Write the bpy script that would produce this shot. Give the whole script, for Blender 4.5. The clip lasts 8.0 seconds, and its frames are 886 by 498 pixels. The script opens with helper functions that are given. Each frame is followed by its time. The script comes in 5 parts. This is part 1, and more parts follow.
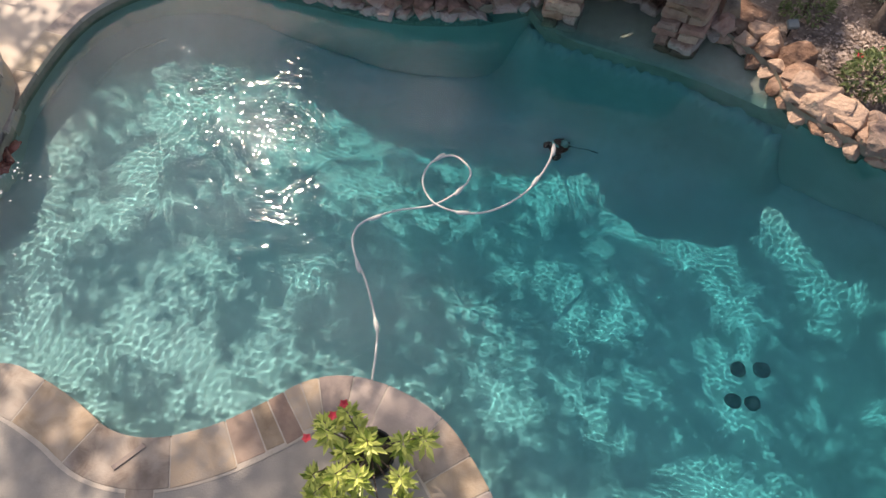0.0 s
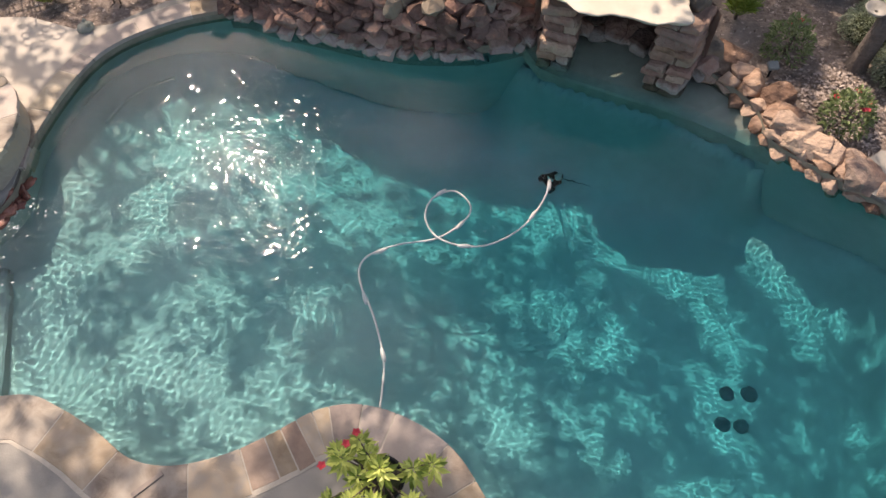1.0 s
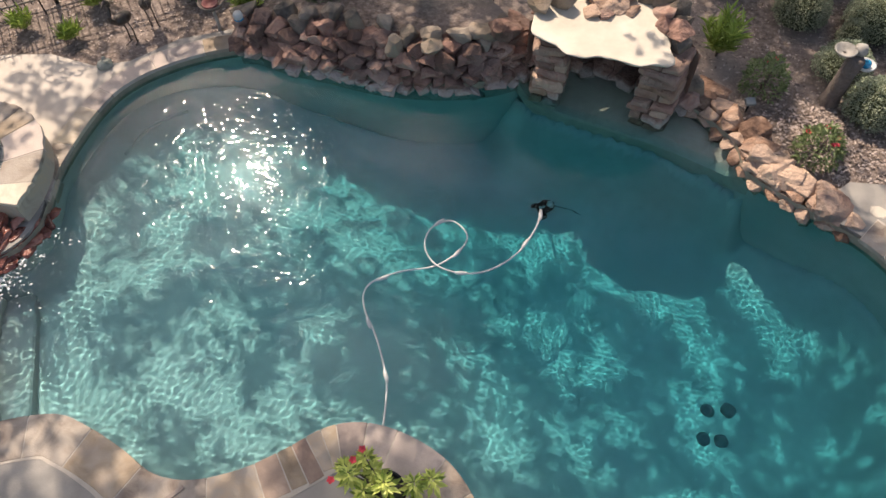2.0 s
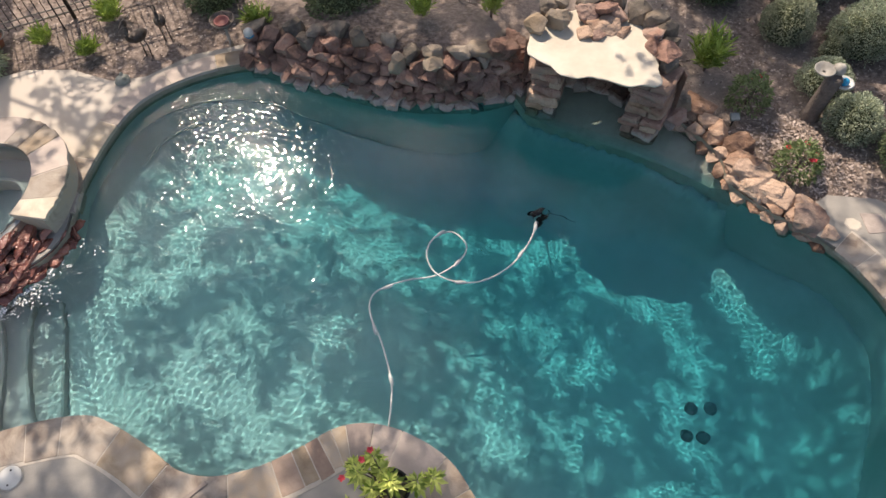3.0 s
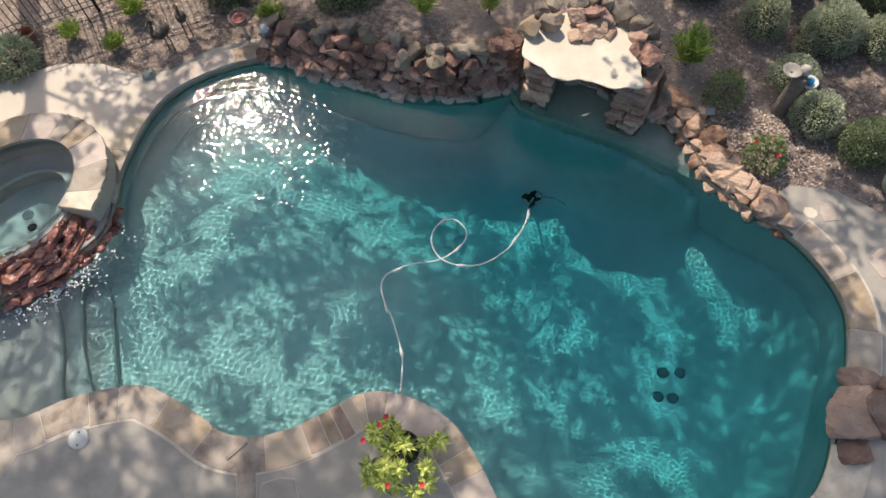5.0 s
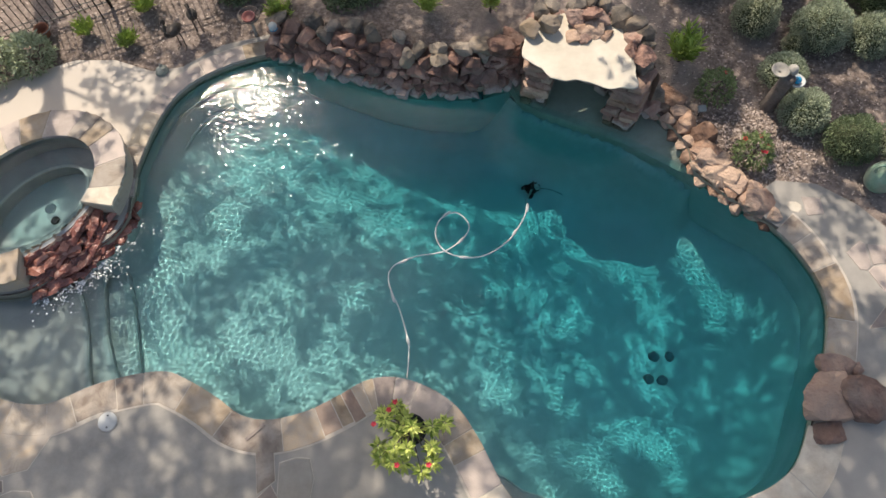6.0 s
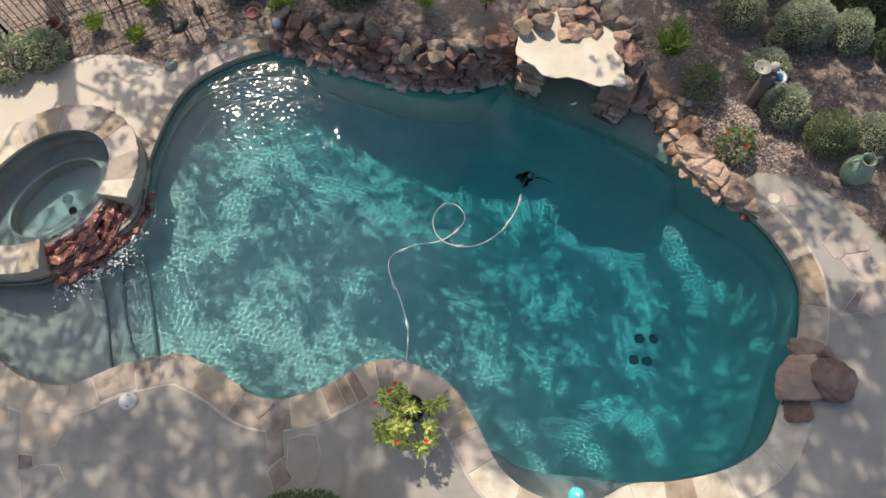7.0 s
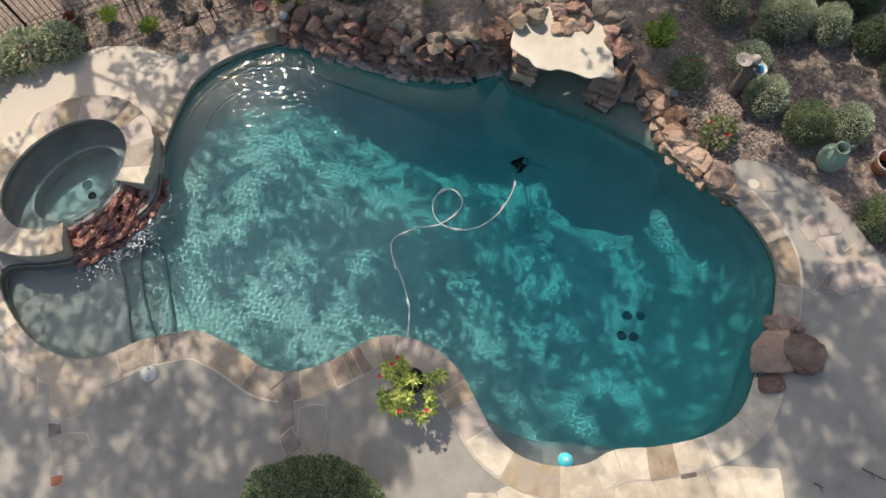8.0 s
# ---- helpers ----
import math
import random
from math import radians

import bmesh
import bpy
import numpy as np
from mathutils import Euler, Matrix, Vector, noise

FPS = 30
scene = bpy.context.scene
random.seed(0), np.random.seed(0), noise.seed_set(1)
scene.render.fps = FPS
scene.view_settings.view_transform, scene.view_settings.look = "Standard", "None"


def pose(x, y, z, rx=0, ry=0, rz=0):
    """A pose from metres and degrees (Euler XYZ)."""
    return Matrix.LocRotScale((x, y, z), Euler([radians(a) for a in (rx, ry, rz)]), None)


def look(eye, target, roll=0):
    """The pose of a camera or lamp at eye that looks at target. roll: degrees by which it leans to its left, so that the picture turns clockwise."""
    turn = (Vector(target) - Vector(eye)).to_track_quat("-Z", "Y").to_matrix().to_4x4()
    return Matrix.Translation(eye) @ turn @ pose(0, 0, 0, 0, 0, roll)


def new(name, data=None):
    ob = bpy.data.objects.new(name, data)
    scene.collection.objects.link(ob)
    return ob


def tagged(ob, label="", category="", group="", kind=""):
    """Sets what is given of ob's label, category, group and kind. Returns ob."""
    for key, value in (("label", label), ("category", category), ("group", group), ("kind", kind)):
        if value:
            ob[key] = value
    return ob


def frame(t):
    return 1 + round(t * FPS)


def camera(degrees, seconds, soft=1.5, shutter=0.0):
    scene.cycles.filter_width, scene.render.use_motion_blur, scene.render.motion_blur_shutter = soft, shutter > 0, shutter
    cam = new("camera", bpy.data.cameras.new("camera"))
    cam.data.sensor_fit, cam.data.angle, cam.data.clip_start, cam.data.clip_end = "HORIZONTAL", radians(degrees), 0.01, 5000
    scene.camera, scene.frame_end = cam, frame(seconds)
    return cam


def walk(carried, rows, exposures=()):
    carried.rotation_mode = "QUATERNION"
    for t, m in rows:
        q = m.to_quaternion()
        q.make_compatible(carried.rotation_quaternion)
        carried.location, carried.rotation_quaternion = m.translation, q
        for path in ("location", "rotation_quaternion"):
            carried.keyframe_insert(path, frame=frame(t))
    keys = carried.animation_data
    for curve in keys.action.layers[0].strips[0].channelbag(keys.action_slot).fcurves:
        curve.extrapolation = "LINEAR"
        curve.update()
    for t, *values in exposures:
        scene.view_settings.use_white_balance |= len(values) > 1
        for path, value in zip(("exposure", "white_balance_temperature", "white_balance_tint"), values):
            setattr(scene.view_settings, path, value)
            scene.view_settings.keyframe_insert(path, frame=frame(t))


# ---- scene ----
cam = camera(64.0, 8.0)
PATH = [
    (0, (1.199, -2.11, 6.097), (1.2, -1.117, 4.361), -4.3),
    (0.5, (1.167, -2.125, 6.274), (1.178, -1.117, 4.546), -3.9),
    (1, (1.051, -2.155, 6.473), (1.091, -1.118, 4.764), -2.7),
    (1.5, (1.067, -2.212, 6.778), (1.108, -1.162, 5.076), -2.8),
    (2, (1.072, -2.254, 7.08), (1.115, -1.2, 5.381), -2.7),
    (3.5, (1.123, -2.24, 8.088), (1.15, -1.267, 6.341), -3.5),
    (4, (1.108, -2.26, 8.385), (1.135, -1.321, 6.62), -3.6),
    (5.5, (1.048, -2.104, 9.435), (1.07, -1.3, 7.604), -3.6),
    (6, (1.021, -2.072, 9.748), (1.042, -1.304, 7.901), -3.7),
    (6.5, (1.056, -2.036, 10.099), (1.072, -1.31, 8.236), -4.0),
    (7, (1.106, -2.008, 10.44), (1.116, -1.322, 8.561), -4.4),
    (7.5, (1.123, -2.058, 10.778), (1.129, -1.406, 8.888), -4.7),
    (8, (1.118, -2.18, 11.141), (1.124, -1.552, 9.242), -4.7),
]
EXPOSURE = [(0.0, 0.3, 7550, 17), (2.0, 0.24, 7350, 14), (4.0, 0.19, 7050, 11), (6.5, 0.08, 6930, 8), (8.0, -0.08, 6930, 8)]
walk(cam, [(t, look(eye, target, roll)) for t, eye, target, roll in PATH], EXPOSURE)

# ---------------------------------------------------------------- light
SUN = Vector((-0.226, 0.595, 0.77)).normalized()
SUN_EL, SUN_AZ = math.asin(SUN.z), math.atan2(SUN.x, SUN.y)
sky_world = bpy.data.worlds.new("sky")
scene.world = sky_world
sky_world.use_nodes = True
sky_tex = sky_world.node_tree.nodes.new("ShaderNodeTexSky")
sky_tex.sky_type, sky_tex.sun_disc = "NISHITA", False
sky_tex.sun_elevation, sky_tex.sun_rotation = SUN_EL, SUN_AZ
sky_tex.dust_density, sky_tex.air_density = 3.0, 1.0
sky_back = sky_world.node_tree.nodes["Background"]
sky_back.inputs["Strength"].default_value = 0.17
sky_world.node_tree.links.new(sky_tex.outputs[0], sky_back.inputs["Color"])
sun_data = bpy.data.lights.new("sun", "SUN")
sun_data.energy, sun_data.angle, sun_data.color = 4.7, radians(0.5), (1.0, 0.91, 0.81)
sun_ob = new("sun", sun_data)
sun_ob.matrix_world = look(SUN * 40, (0, 0, 0))


# ---------------------------------------------------------------- materials
def material(name, ramp, scale=4.0, detail=6.0, rough=0.8, bump=0.3, bump_scale=40.0, piece=0.0, island=0.0, spec=0.3,
             metal=0.0, stain=None, stain_scale=0.6, distort=0.0, coat=0.0, bump_dist=0.01, tint_spot=None, scale_line=None):
    """Procedural surface: a colour ramp over noise, a large-scale stain, a per-piece shift and fine relief."""
    m = bpy.data.materials.new(name)
    m.use_nodes = True
    nt = m.node_tree
    nd, ln = nt.nodes, nt.links
    bsdf = nd["Principled BSDF"]
    co = nd.new("ShaderNodeNewGeometry")
    n1 = nd.new("ShaderNodeTexNoise")
    n1.inputs["Scale"].default_value, n1.inputs["Detail"].default_value, n1.inputs["Distortion"].default_value = scale, detail, distort
    n1.inputs["Roughness"].default_value = 0.65
    ln.new(co.outputs["Position"], n1.inputs["Vector"])
    fac = n1.outputs["Fac"]
    cr = nd.new("ShaderNodeValToRGB")
    el = cr.color_ramp.elements
    el[0].position, el[1].position = 0.28, 0.72
    el[0].color, el[1].color = (*ramp[0], 1), (*ramp[-1], 1)
    for i, c in enumerate(ramp[1:-1]):
        e = el.new(0.28 + 0.44 * (i + 1) / (len(ramp) - 1))
        e.color = (*c, 1)
    if piece > 0 or island > 0:
        if piece > 0:
            src = nd.new("ShaderNodeObjectInfo").outputs["Random"]
            amount = piece
        else:
            src = co.outputs["Random Per Island"]
            amount = island
        ma = nd.new("ShaderNodeMath")
        ma.operation = "MULTIPLY_ADD"
        ma.inputs[1].default_value, ma.inputs[2].default_value = amount, -amount / 2
        ln.new(src, ma.inputs[0])
        ad = nd.new("ShaderNodeMath")
        ln.new(fac, ad.inputs[0])
        ln.new(ma.outputs[0], ad.inputs[1])
        fac = ad.outputs[0]
    ln.new(fac, cr.inputs["Fac"])
    colour = cr.outputs["Color"]
    if stain:
        n2 = nd.new("ShaderNodeTexNoise")
        n2.inputs["Scale"].default_value, n2.inputs["Detail"].default_value = stain_scale, 5.0
        ln.new(co.outputs["Position"], n2.inputs["Vector"])
        mr = nd.new("ShaderNodeMapRange")
        mr.inputs["From Min"].default_value, mr.inputs["From Max"].default_value = 0.45, 0.72
        ln.new(n2.outputs["Fac"], mr.inputs["Value"])
        mx = nd.new("ShaderNodeMix")
        mx.data_type = "RGBA"
        mx.inputs["B"].default_value = (*stain, 1)
        ln.new(mr.outputs["Result"], mx.inputs["Factor"])
        ln.new(colour, mx.inputs["A"])
        colour = mx.outputs["Result"]
    if scale_line:
        # pale mineral scale left by the water up to a height
        sep = nd.new("ShaderNodeSeparateXYZ")
        ln.new(co.outputs["Position"], sep.inputs[0])
        wv = nd.new("ShaderNodeMath")
        wv.operation = "MULTIPLY_ADD"
        wv.inputs[1].default_value = -0.22
        ln.new(n1.outputs["Fac"], wv.inputs[0])
        ln.new(sep.outputs["Z"], wv.inputs[2])
        lim = nd.new("ShaderNodeMapRange")
        lim.inputs["From Min"].default_value, lim.inputs["From Max"].default_value = scale_line - 0.16, scale_line - 0.1
        lim.inputs["To Min"].default_value, lim.inputs["To Max"].default_value = 0.75, 0.0
        ln.new(wv.outputs[0], lim.inputs["Value"])
        sm = nd.new("ShaderNodeMix")
        sm.data_type = "RGBA"
        sm.inputs["B"].default_value = (0.45, 0.4, 0.36, 1)
        ln.new(lim.outputs["Result"], sm.inputs["Factor"])
        ln.new(colour, sm.inputs["A"])
        colour = sm.outputs["Result"]
    if tint_spot:
        # another base colour round a place, its edge broken by the noise: x, y, radius, colour
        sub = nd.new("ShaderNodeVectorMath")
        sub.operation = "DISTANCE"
        sub.inputs[1].default_value = (tint_spot[0], tint_spot[1], -0.5)
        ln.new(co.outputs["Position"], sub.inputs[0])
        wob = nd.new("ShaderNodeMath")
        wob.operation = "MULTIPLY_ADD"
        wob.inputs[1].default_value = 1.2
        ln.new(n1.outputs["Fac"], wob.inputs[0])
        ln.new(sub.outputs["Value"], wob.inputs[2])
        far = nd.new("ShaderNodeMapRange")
        far.inputs["From Min"].default_value, far.inputs["From Max"].default_value = tint_spot[2], tint_spot[2] + 0.9
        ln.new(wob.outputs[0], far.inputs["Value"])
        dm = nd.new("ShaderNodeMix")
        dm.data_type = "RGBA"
        dm.inputs["A"].default_value = (*tint_spot[3], 1)
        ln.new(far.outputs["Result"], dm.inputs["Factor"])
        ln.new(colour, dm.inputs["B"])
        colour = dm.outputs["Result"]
    ln.new(colour, bsdf.inputs["Base Color"])
    bsdf.inputs["Roughness"].default_value, bsdf.inputs["Metallic"].default_value = rough, metal
    bsdf.inputs["Specular IOR Level"].default_value, bsdf.inputs["Coat Weight"].default_value = spec, coat
    if bump > 0:
        n3 = nd.new("ShaderNodeTexNoise")
        n3.inputs["Scale"].default_value, n3.inputs["Detail"].default_value = bump_scale, 5.0
        ln.new(co.outputs["Position"], n3.inputs["Vector"])
        bp = nd.new("ShaderNodeBump")
        bp.inputs["Strength"].default_value, bp.inputs["Distance"].default_value = bump, bump_dist
        ln.new(n3.outputs["Fac"], bp.inputs["Height"])
        ln.new(bp.outputs["Normal"], bsdf.inputs["Normal"])
    return m


def leaf_material(name, dark, light, rough=0.5, through_light=0.25):
    """Leaves: colour by leaf, some light passing through."""
    m = bpy.data.materials.new(name)
    m.use_nodes = True
    nt = m.node_tree
    nd, ln = nt.nodes, nt.links
    bsdf, out = nd["Principled BSDF"], nd["Material Output"]
    geo = nd.new("ShaderNodeNewGeometry")
    mx = nd.new("ShaderNodeMix")
    mx.data_type = "RGBA"
    mx.inputs["A"].default_value, mx.inputs["B"].default_value = (*dark, 1), (*light, 1)
    ln.new(geo.outputs["Random Per Island"], mx.inputs["Factor"])
    ln.new(mx.outputs["Result"], bsdf.inputs["Base Color"])
    bsdf.inputs["Roughness"].default_value = rough
    bsdf.inputs["Specular IOR Level"].default_value = 0.35
    tr = nd.new("ShaderNodeBsdfTranslucent")
    ln.new(mx.outputs["Result"], tr.inputs["Color"])
    ms = nd.new("ShaderNodeMixShader")
    ms.inputs["Fac"].default_value = through_light
    ln.new(bsdf.outputs[0], ms.inputs[1])
    ln.new(tr.outputs[0], ms.inputs[2])
    ln.new(ms.outputs[0], out.inputs["Surface"])
    return m


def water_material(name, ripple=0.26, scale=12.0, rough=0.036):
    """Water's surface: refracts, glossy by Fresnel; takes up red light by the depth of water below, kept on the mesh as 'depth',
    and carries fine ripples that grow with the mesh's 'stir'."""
    m = bpy.data.materials.new(name)
    m.use_nodes = True
    nt = m.node_tree
    nd, ln = nt.nodes, nt.links
    nd.remove(nd["Principled BSDF"])
    out = nd["Material Output"]
    geo = nd.new("ShaderNodeNewGeometry")
    n1 = nd.new("ShaderNodeTexNoise")
    n1.inputs["Scale"].default_value, n1.inputs["Detail"].default_value = scale, 1.5
    ln.new(geo.outputs["Position"], n1.inputs["Vector"])
    st = nd.new("ShaderNodeAttribute")
    st.attribute_name = "stir"
    grow = nd.new("ShaderNodeMath")
    grow.operation = "MULTIPLY_ADD"
    grow.inputs[1].default_value, grow.inputs[2].default_value = ripple, ripple
    ln.new(st.outputs["Fac"], grow.inputs[0])
    bp = nd.new("ShaderNodeBump")
    bp.inputs["Distance"].default_value = 0.02
    ln.new(grow.outputs[0], bp.inputs["Strength"])
    ln.new(n1.outputs["Fac"], bp.inputs["Height"])
    gl = nd.new("ShaderNodeBsdfGlossy")
    gl.inputs["Roughness"].default_value = rough
    ln.new(bp.outputs["Normal"], gl.inputs["Normal"])
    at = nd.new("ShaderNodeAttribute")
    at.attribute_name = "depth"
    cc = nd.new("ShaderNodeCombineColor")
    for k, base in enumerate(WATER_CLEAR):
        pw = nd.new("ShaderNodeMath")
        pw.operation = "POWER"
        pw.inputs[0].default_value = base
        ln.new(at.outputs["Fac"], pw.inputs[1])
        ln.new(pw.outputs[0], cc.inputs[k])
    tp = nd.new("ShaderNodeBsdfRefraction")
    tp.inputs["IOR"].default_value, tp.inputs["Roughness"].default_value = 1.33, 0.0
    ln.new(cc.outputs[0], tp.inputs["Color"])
    fr = nd.new("ShaderNodeFresnel")
    fr.inputs["IOR"].default_value = 1.33
    ms = nd.new("ShaderNodeMixShader")
    ln.new(fr.outputs[0], ms.inputs["Fac"])
    ln.new(tp.outputs[0], ms.inputs[1])
    ln.new(gl.outputs[0], ms.inputs[2])
    ln.new(ms.outputs[0], out.inputs["Surface"])
    return m


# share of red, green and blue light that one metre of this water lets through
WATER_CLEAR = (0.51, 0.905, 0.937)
M_PATIO = material("patio_concrete", [(0.22, 0.206, 0.188), (0.285, 0.266, 0.24), (0.345, 0.32, 0.285)], 3.0, 8, 0.75, 0.25, 60, stain=(0.375, 0.342, 0.3), stain_scale=0.45, tint_spot=(-5.2, 5.2, 2.3, (0.52, 0.46, 0.395)))
M_GROUT = material("pale_grout", [(0.42, 0.37, 0.31), (0.52, 0.46, 0.39)], 8.0, 6, 0.9, 0.3, 60)
M_FLAG = material("flagstone", [(0.2, 0.155, 0.125), (0.31, 0.258, 0.21), (0.41, 0.35, 0.285), (0.46, 0.36, 0.26)], 3.4, 9, 0.75, 0.35, 45, piece=0.4, stain=(0.4, 0.35, 0.3), stain_scale=2.6, distort=0.8)
M_FLAG_GOLD = material("gold_flagstone", [(0.25, 0.185, 0.125), (0.36, 0.275, 0.19), (0.45, 0.365, 0.27)], 4.0, 9, 0.75, 0.35, 45, piece=0.3, stain=(0.36, 0.305, 0.255), stain_scale=3.0, distort=0.6)
M_FLAG_DARK = material("dark_flagstone", [(0.15, 0.12, 0.11), (0.22, 0.18, 0.165), (0.28, 0.23, 0.2)], 6.0, 7, 0.7, 0.35, 45, piece=0.3)
M_ROCK = material("red_sandstone", [(0.13, 0.078, 0.062), (0.235, 0.135, 0.105), (0.33, 0.195, 0.152), (0.38, 0.26, 0.21)], 4.0, 8, 0.85, 0.8, 13, piece=0.5, stain=(0.2, 0.14, 0.12), stain_scale=1.6, bump_dist=0.07, scale_line=-0.03)
M_ROCK_GREY = material("grey_boulder", [(0.1, 0.086, 0.074), (0.21, 0.178, 0.15), (0.31, 0.26, 0.21)], 5.0, 8, 0.9, 0.6, 25, piece=0.35, stain=(0.27, 0.2, 0.135), stain_scale=2.5, bump_dist=0.03)
M_ROCK_TAN = material("orange_sandstone", [(0.18, 0.105, 0.072), (0.36, 0.225, 0.155), (0.5, 0.355, 0.265)], 4.0, 8, 0.85, 0.8, 13, piece=0.6, stain=(0.36, 0.255, 0.2), stain_scale=2.0, bump_dist=0.07)
M_ROCK_WET = material("wet_red_sandstone", [(0.09, 0.026, 0.02), (0.23, 0.078, 0.056), (0.38, 0.17, 0.125)], 7.0, 8, 0.22, 0.7, 20, piece=0.4, spec=0.6, bump_dist=0.04)
M_SLAB = material("cream_slab", [(0.52, 0.46, 0.375), (0.62, 0.56, 0.465), (0.7, 0.64, 0.55)], 2.5, 8, 0.8, 0.12, 30, stain=(0.52, 0.455, 0.37), stain_scale=1.5)
M_MULCH = material("mulch", [(0.065, 0.05, 0.042), (0.19, 0.148, 0.126), (0.38, 0.31, 0.27)], 14.0, 8, 0.95, 0.6, 30, stain=(0.3, 0.245, 0.215), stain_scale=0.7, bump_dist=0.025)
M_CHIP = material("wood_chip", [(0.16, 0.12, 0.1), (0.32, 0.25, 0.21), (0.56, 0.465, 0.405)], 30.0, 3, 0.95, 0.2, 60, island=0.8)
M_LITTER = material("dry_leaf", [(0.22, 0.165, 0.135), (0.36, 0.285, 0.24), (0.5, 0.41, 0.36)], 30.0, 3, 0.9, 0.2, 60, island=0.8)
M_PLASTER = material("pool_plaster", [(0.42, 0.43, 0.415), (0.5, 0.505, 0.49), (0.575, 0.575, 0.555)], 2.2, 8, 0.9, 0.15, 60, stain=(0.455, 0.465, 0.45), stain_scale=1.0)
M_SHELF = material("shelf_plaster", [(0.28, 0.285, 0.285), (0.36, 0.36, 0.36), (0.43, 0.425, 0.415)], 3.0, 8, 0.9, 0.15, 60, stain=(0.42, 0.39, 0.36), stain_scale=1.3)
M_EDGE = material("pale_step_edge", [(0.5, 0.49, 0.47), (0.58, 0.57, 0.54)], 6.0, 5, 0.7, 0.2, 60)
M_BEACH = material("sand_ledge", [(0.36, 0.31, 0.265), (0.46, 0.405, 0.35), (0.53, 0.475, 0.415)], 6.0, 8, 0.9, 0.3, 60, stain=(0.4, 0.355, 0.315), stain_scale=1.2)
M_TILE_WALL = material("waterline_band", [(0.17, 0.16, 0.125), (0.25, 0.23, 0.18), (0.32, 0.29, 0.225)], 6.0, 7, 0.6, 0.3, 40)
M_WATER = water_material("water_surface")
M_SPA_WATER = water_material("spa_water", 0.1, 14.0)
M_IRON = material("black_iron", [(0.02, 0.018, 0.016), (0.04, 0.035, 0.03)], 20, 4, 0.6, 0.2, 80)
M_BARK = material("bark", [(0.08, 0.06, 0.05), (0.2, 0.16, 0.13)], 12, 8, 0.9, 1.0, 30, bump_dist=0.05)
M_LEAF_OAK = leaf_material("oak_leaf", (0.035, 0.06, 0.02), (0.07, 0.11, 0.035), through_light=0.15)
M_LEAF_BUSH = leaf_material("bush_leaf", (0.2, 0.235, 0.15), (0.6, 0.64, 0.47))
M_LEAF_HEDGE = leaf_material("hedge_leaf", (0.1, 0.135, 0.065), (0.3, 0.36, 0.2))
M_LEAF_BRIGHT = leaf_material("bright_leaf", (0.2, 0.3, 0.05), (0.5, 0.6, 0.16))
M_LEAF_HIB = leaf_material("hibiscus_leaf", (0.14, 0.22, 0.03), (0.8, 0.84, 0.25), 0.35)
M_LEAF_GREY = leaf_material("silver_leaf", (0.2, 0.22, 0.14), (0.52, 0.54, 0.38))
M_PETAL = leaf_material("red_petal", (0.55, 0.03, 0.05), (0.8, 0.1, 0.13))
M_BLACK = material("black_plastic", [(0.008, 0.008, 0.01), (0.02, 0.02, 0.022)], 10, 3, 0.4, 0.05, 60)
M_WHITE = material("white_plastic", [(0.48, 0.48, 0.46), (0.58, 0.58, 0.56)], 8, 4, 0.5, 0.05, 60)
# rail colour made paler to carry the sunlight on the low rails
M_RAIL_SUNLIT = material("sunlit_rail", [(0.2, 0.17, 0.14), (0.32, 0.28, 0.23)], 20, 4, 0.6, 0.2, 80)
M_BRONZE = material("dark_bronze", [(0.05, 0.045, 0.04), (0.12, 0.1, 0.09)], 12, 5, 0.45, 0.2, 60, metal=0.6)
M_TERRA = material("terracotta", [(0.3, 0.12, 0.07), (0.42, 0.18, 0.11)], 10, 5, 0.8, 0.2, 60)
M_RED = material("red_glaze", [(0.24, 0.085, 0.075), (0.33, 0.13, 0.115)], 10, 4, 0.45, 0.1, 60)
M_CELADON = material("green_glazed_clay", [(0.12, 0.22, 0.16), (0.2, 0.32, 0.24), (0.27, 0.38, 0.3)], 6, 6, 0.5, 0.2, 50, stain=(0.3, 0.3, 0.24), stain_scale=4)
M_SHELL = material("pale_cast_stone", [(0.28, 0.26, 0.23), (0.42, 0.39, 0.35)], 10, 6, 0.8, 0.3, 60)
M_DRIFT = material("grey_stump_wood", [(0.1, 0.08, 0.07), (0.2, 0.165, 0.145)], 14, 7, 0.9, 0.8, 30, distort=1.0, bump_dist=0.03)
M_BLUE_GLASS = material("blue_glass", [(0.0, 0.18, 0.4), (0.02, 0.4, 0.6)], 16, 3, 0.08, 0.0, 60, coat=0.6)
M_BALL = material("turquoise_vinyl", [(0.05, 0.5, 0.58), (0.12, 0.62, 0.68)], 4, 2, 0.3, 0.0, 60)
M_GREYBOX = material("grey_metal", [(0.16, 0.18, 0.185), (0.22, 0.245, 0.25)], 10, 4, 0.45, 0.1, 60)
M_BOULDER = material("brown_boulder", [(0.16, 0.1, 0.08), (0.3, 0.19, 0.145), (0.4, 0.27, 0.2)], 3.5, 8, 0.85, 0.7, 12, piece=0.5, stain=(0.25, 0.2, 0.17), stain_scale=2.0, bump_dist=0.06)
M_HOSE = material("white_hose", [(0.5, 0.5, 0.48), (0.64, 0.63, 0.6)], 12, 4, 0.45, 0.1, 120)
M_STONE_GREY = material("grey_flagstone", [(0.28, 0.255, 0.222), (0.36, 0.328, 0.285)], 6.0, 7, 0.75, 0.3, 45)
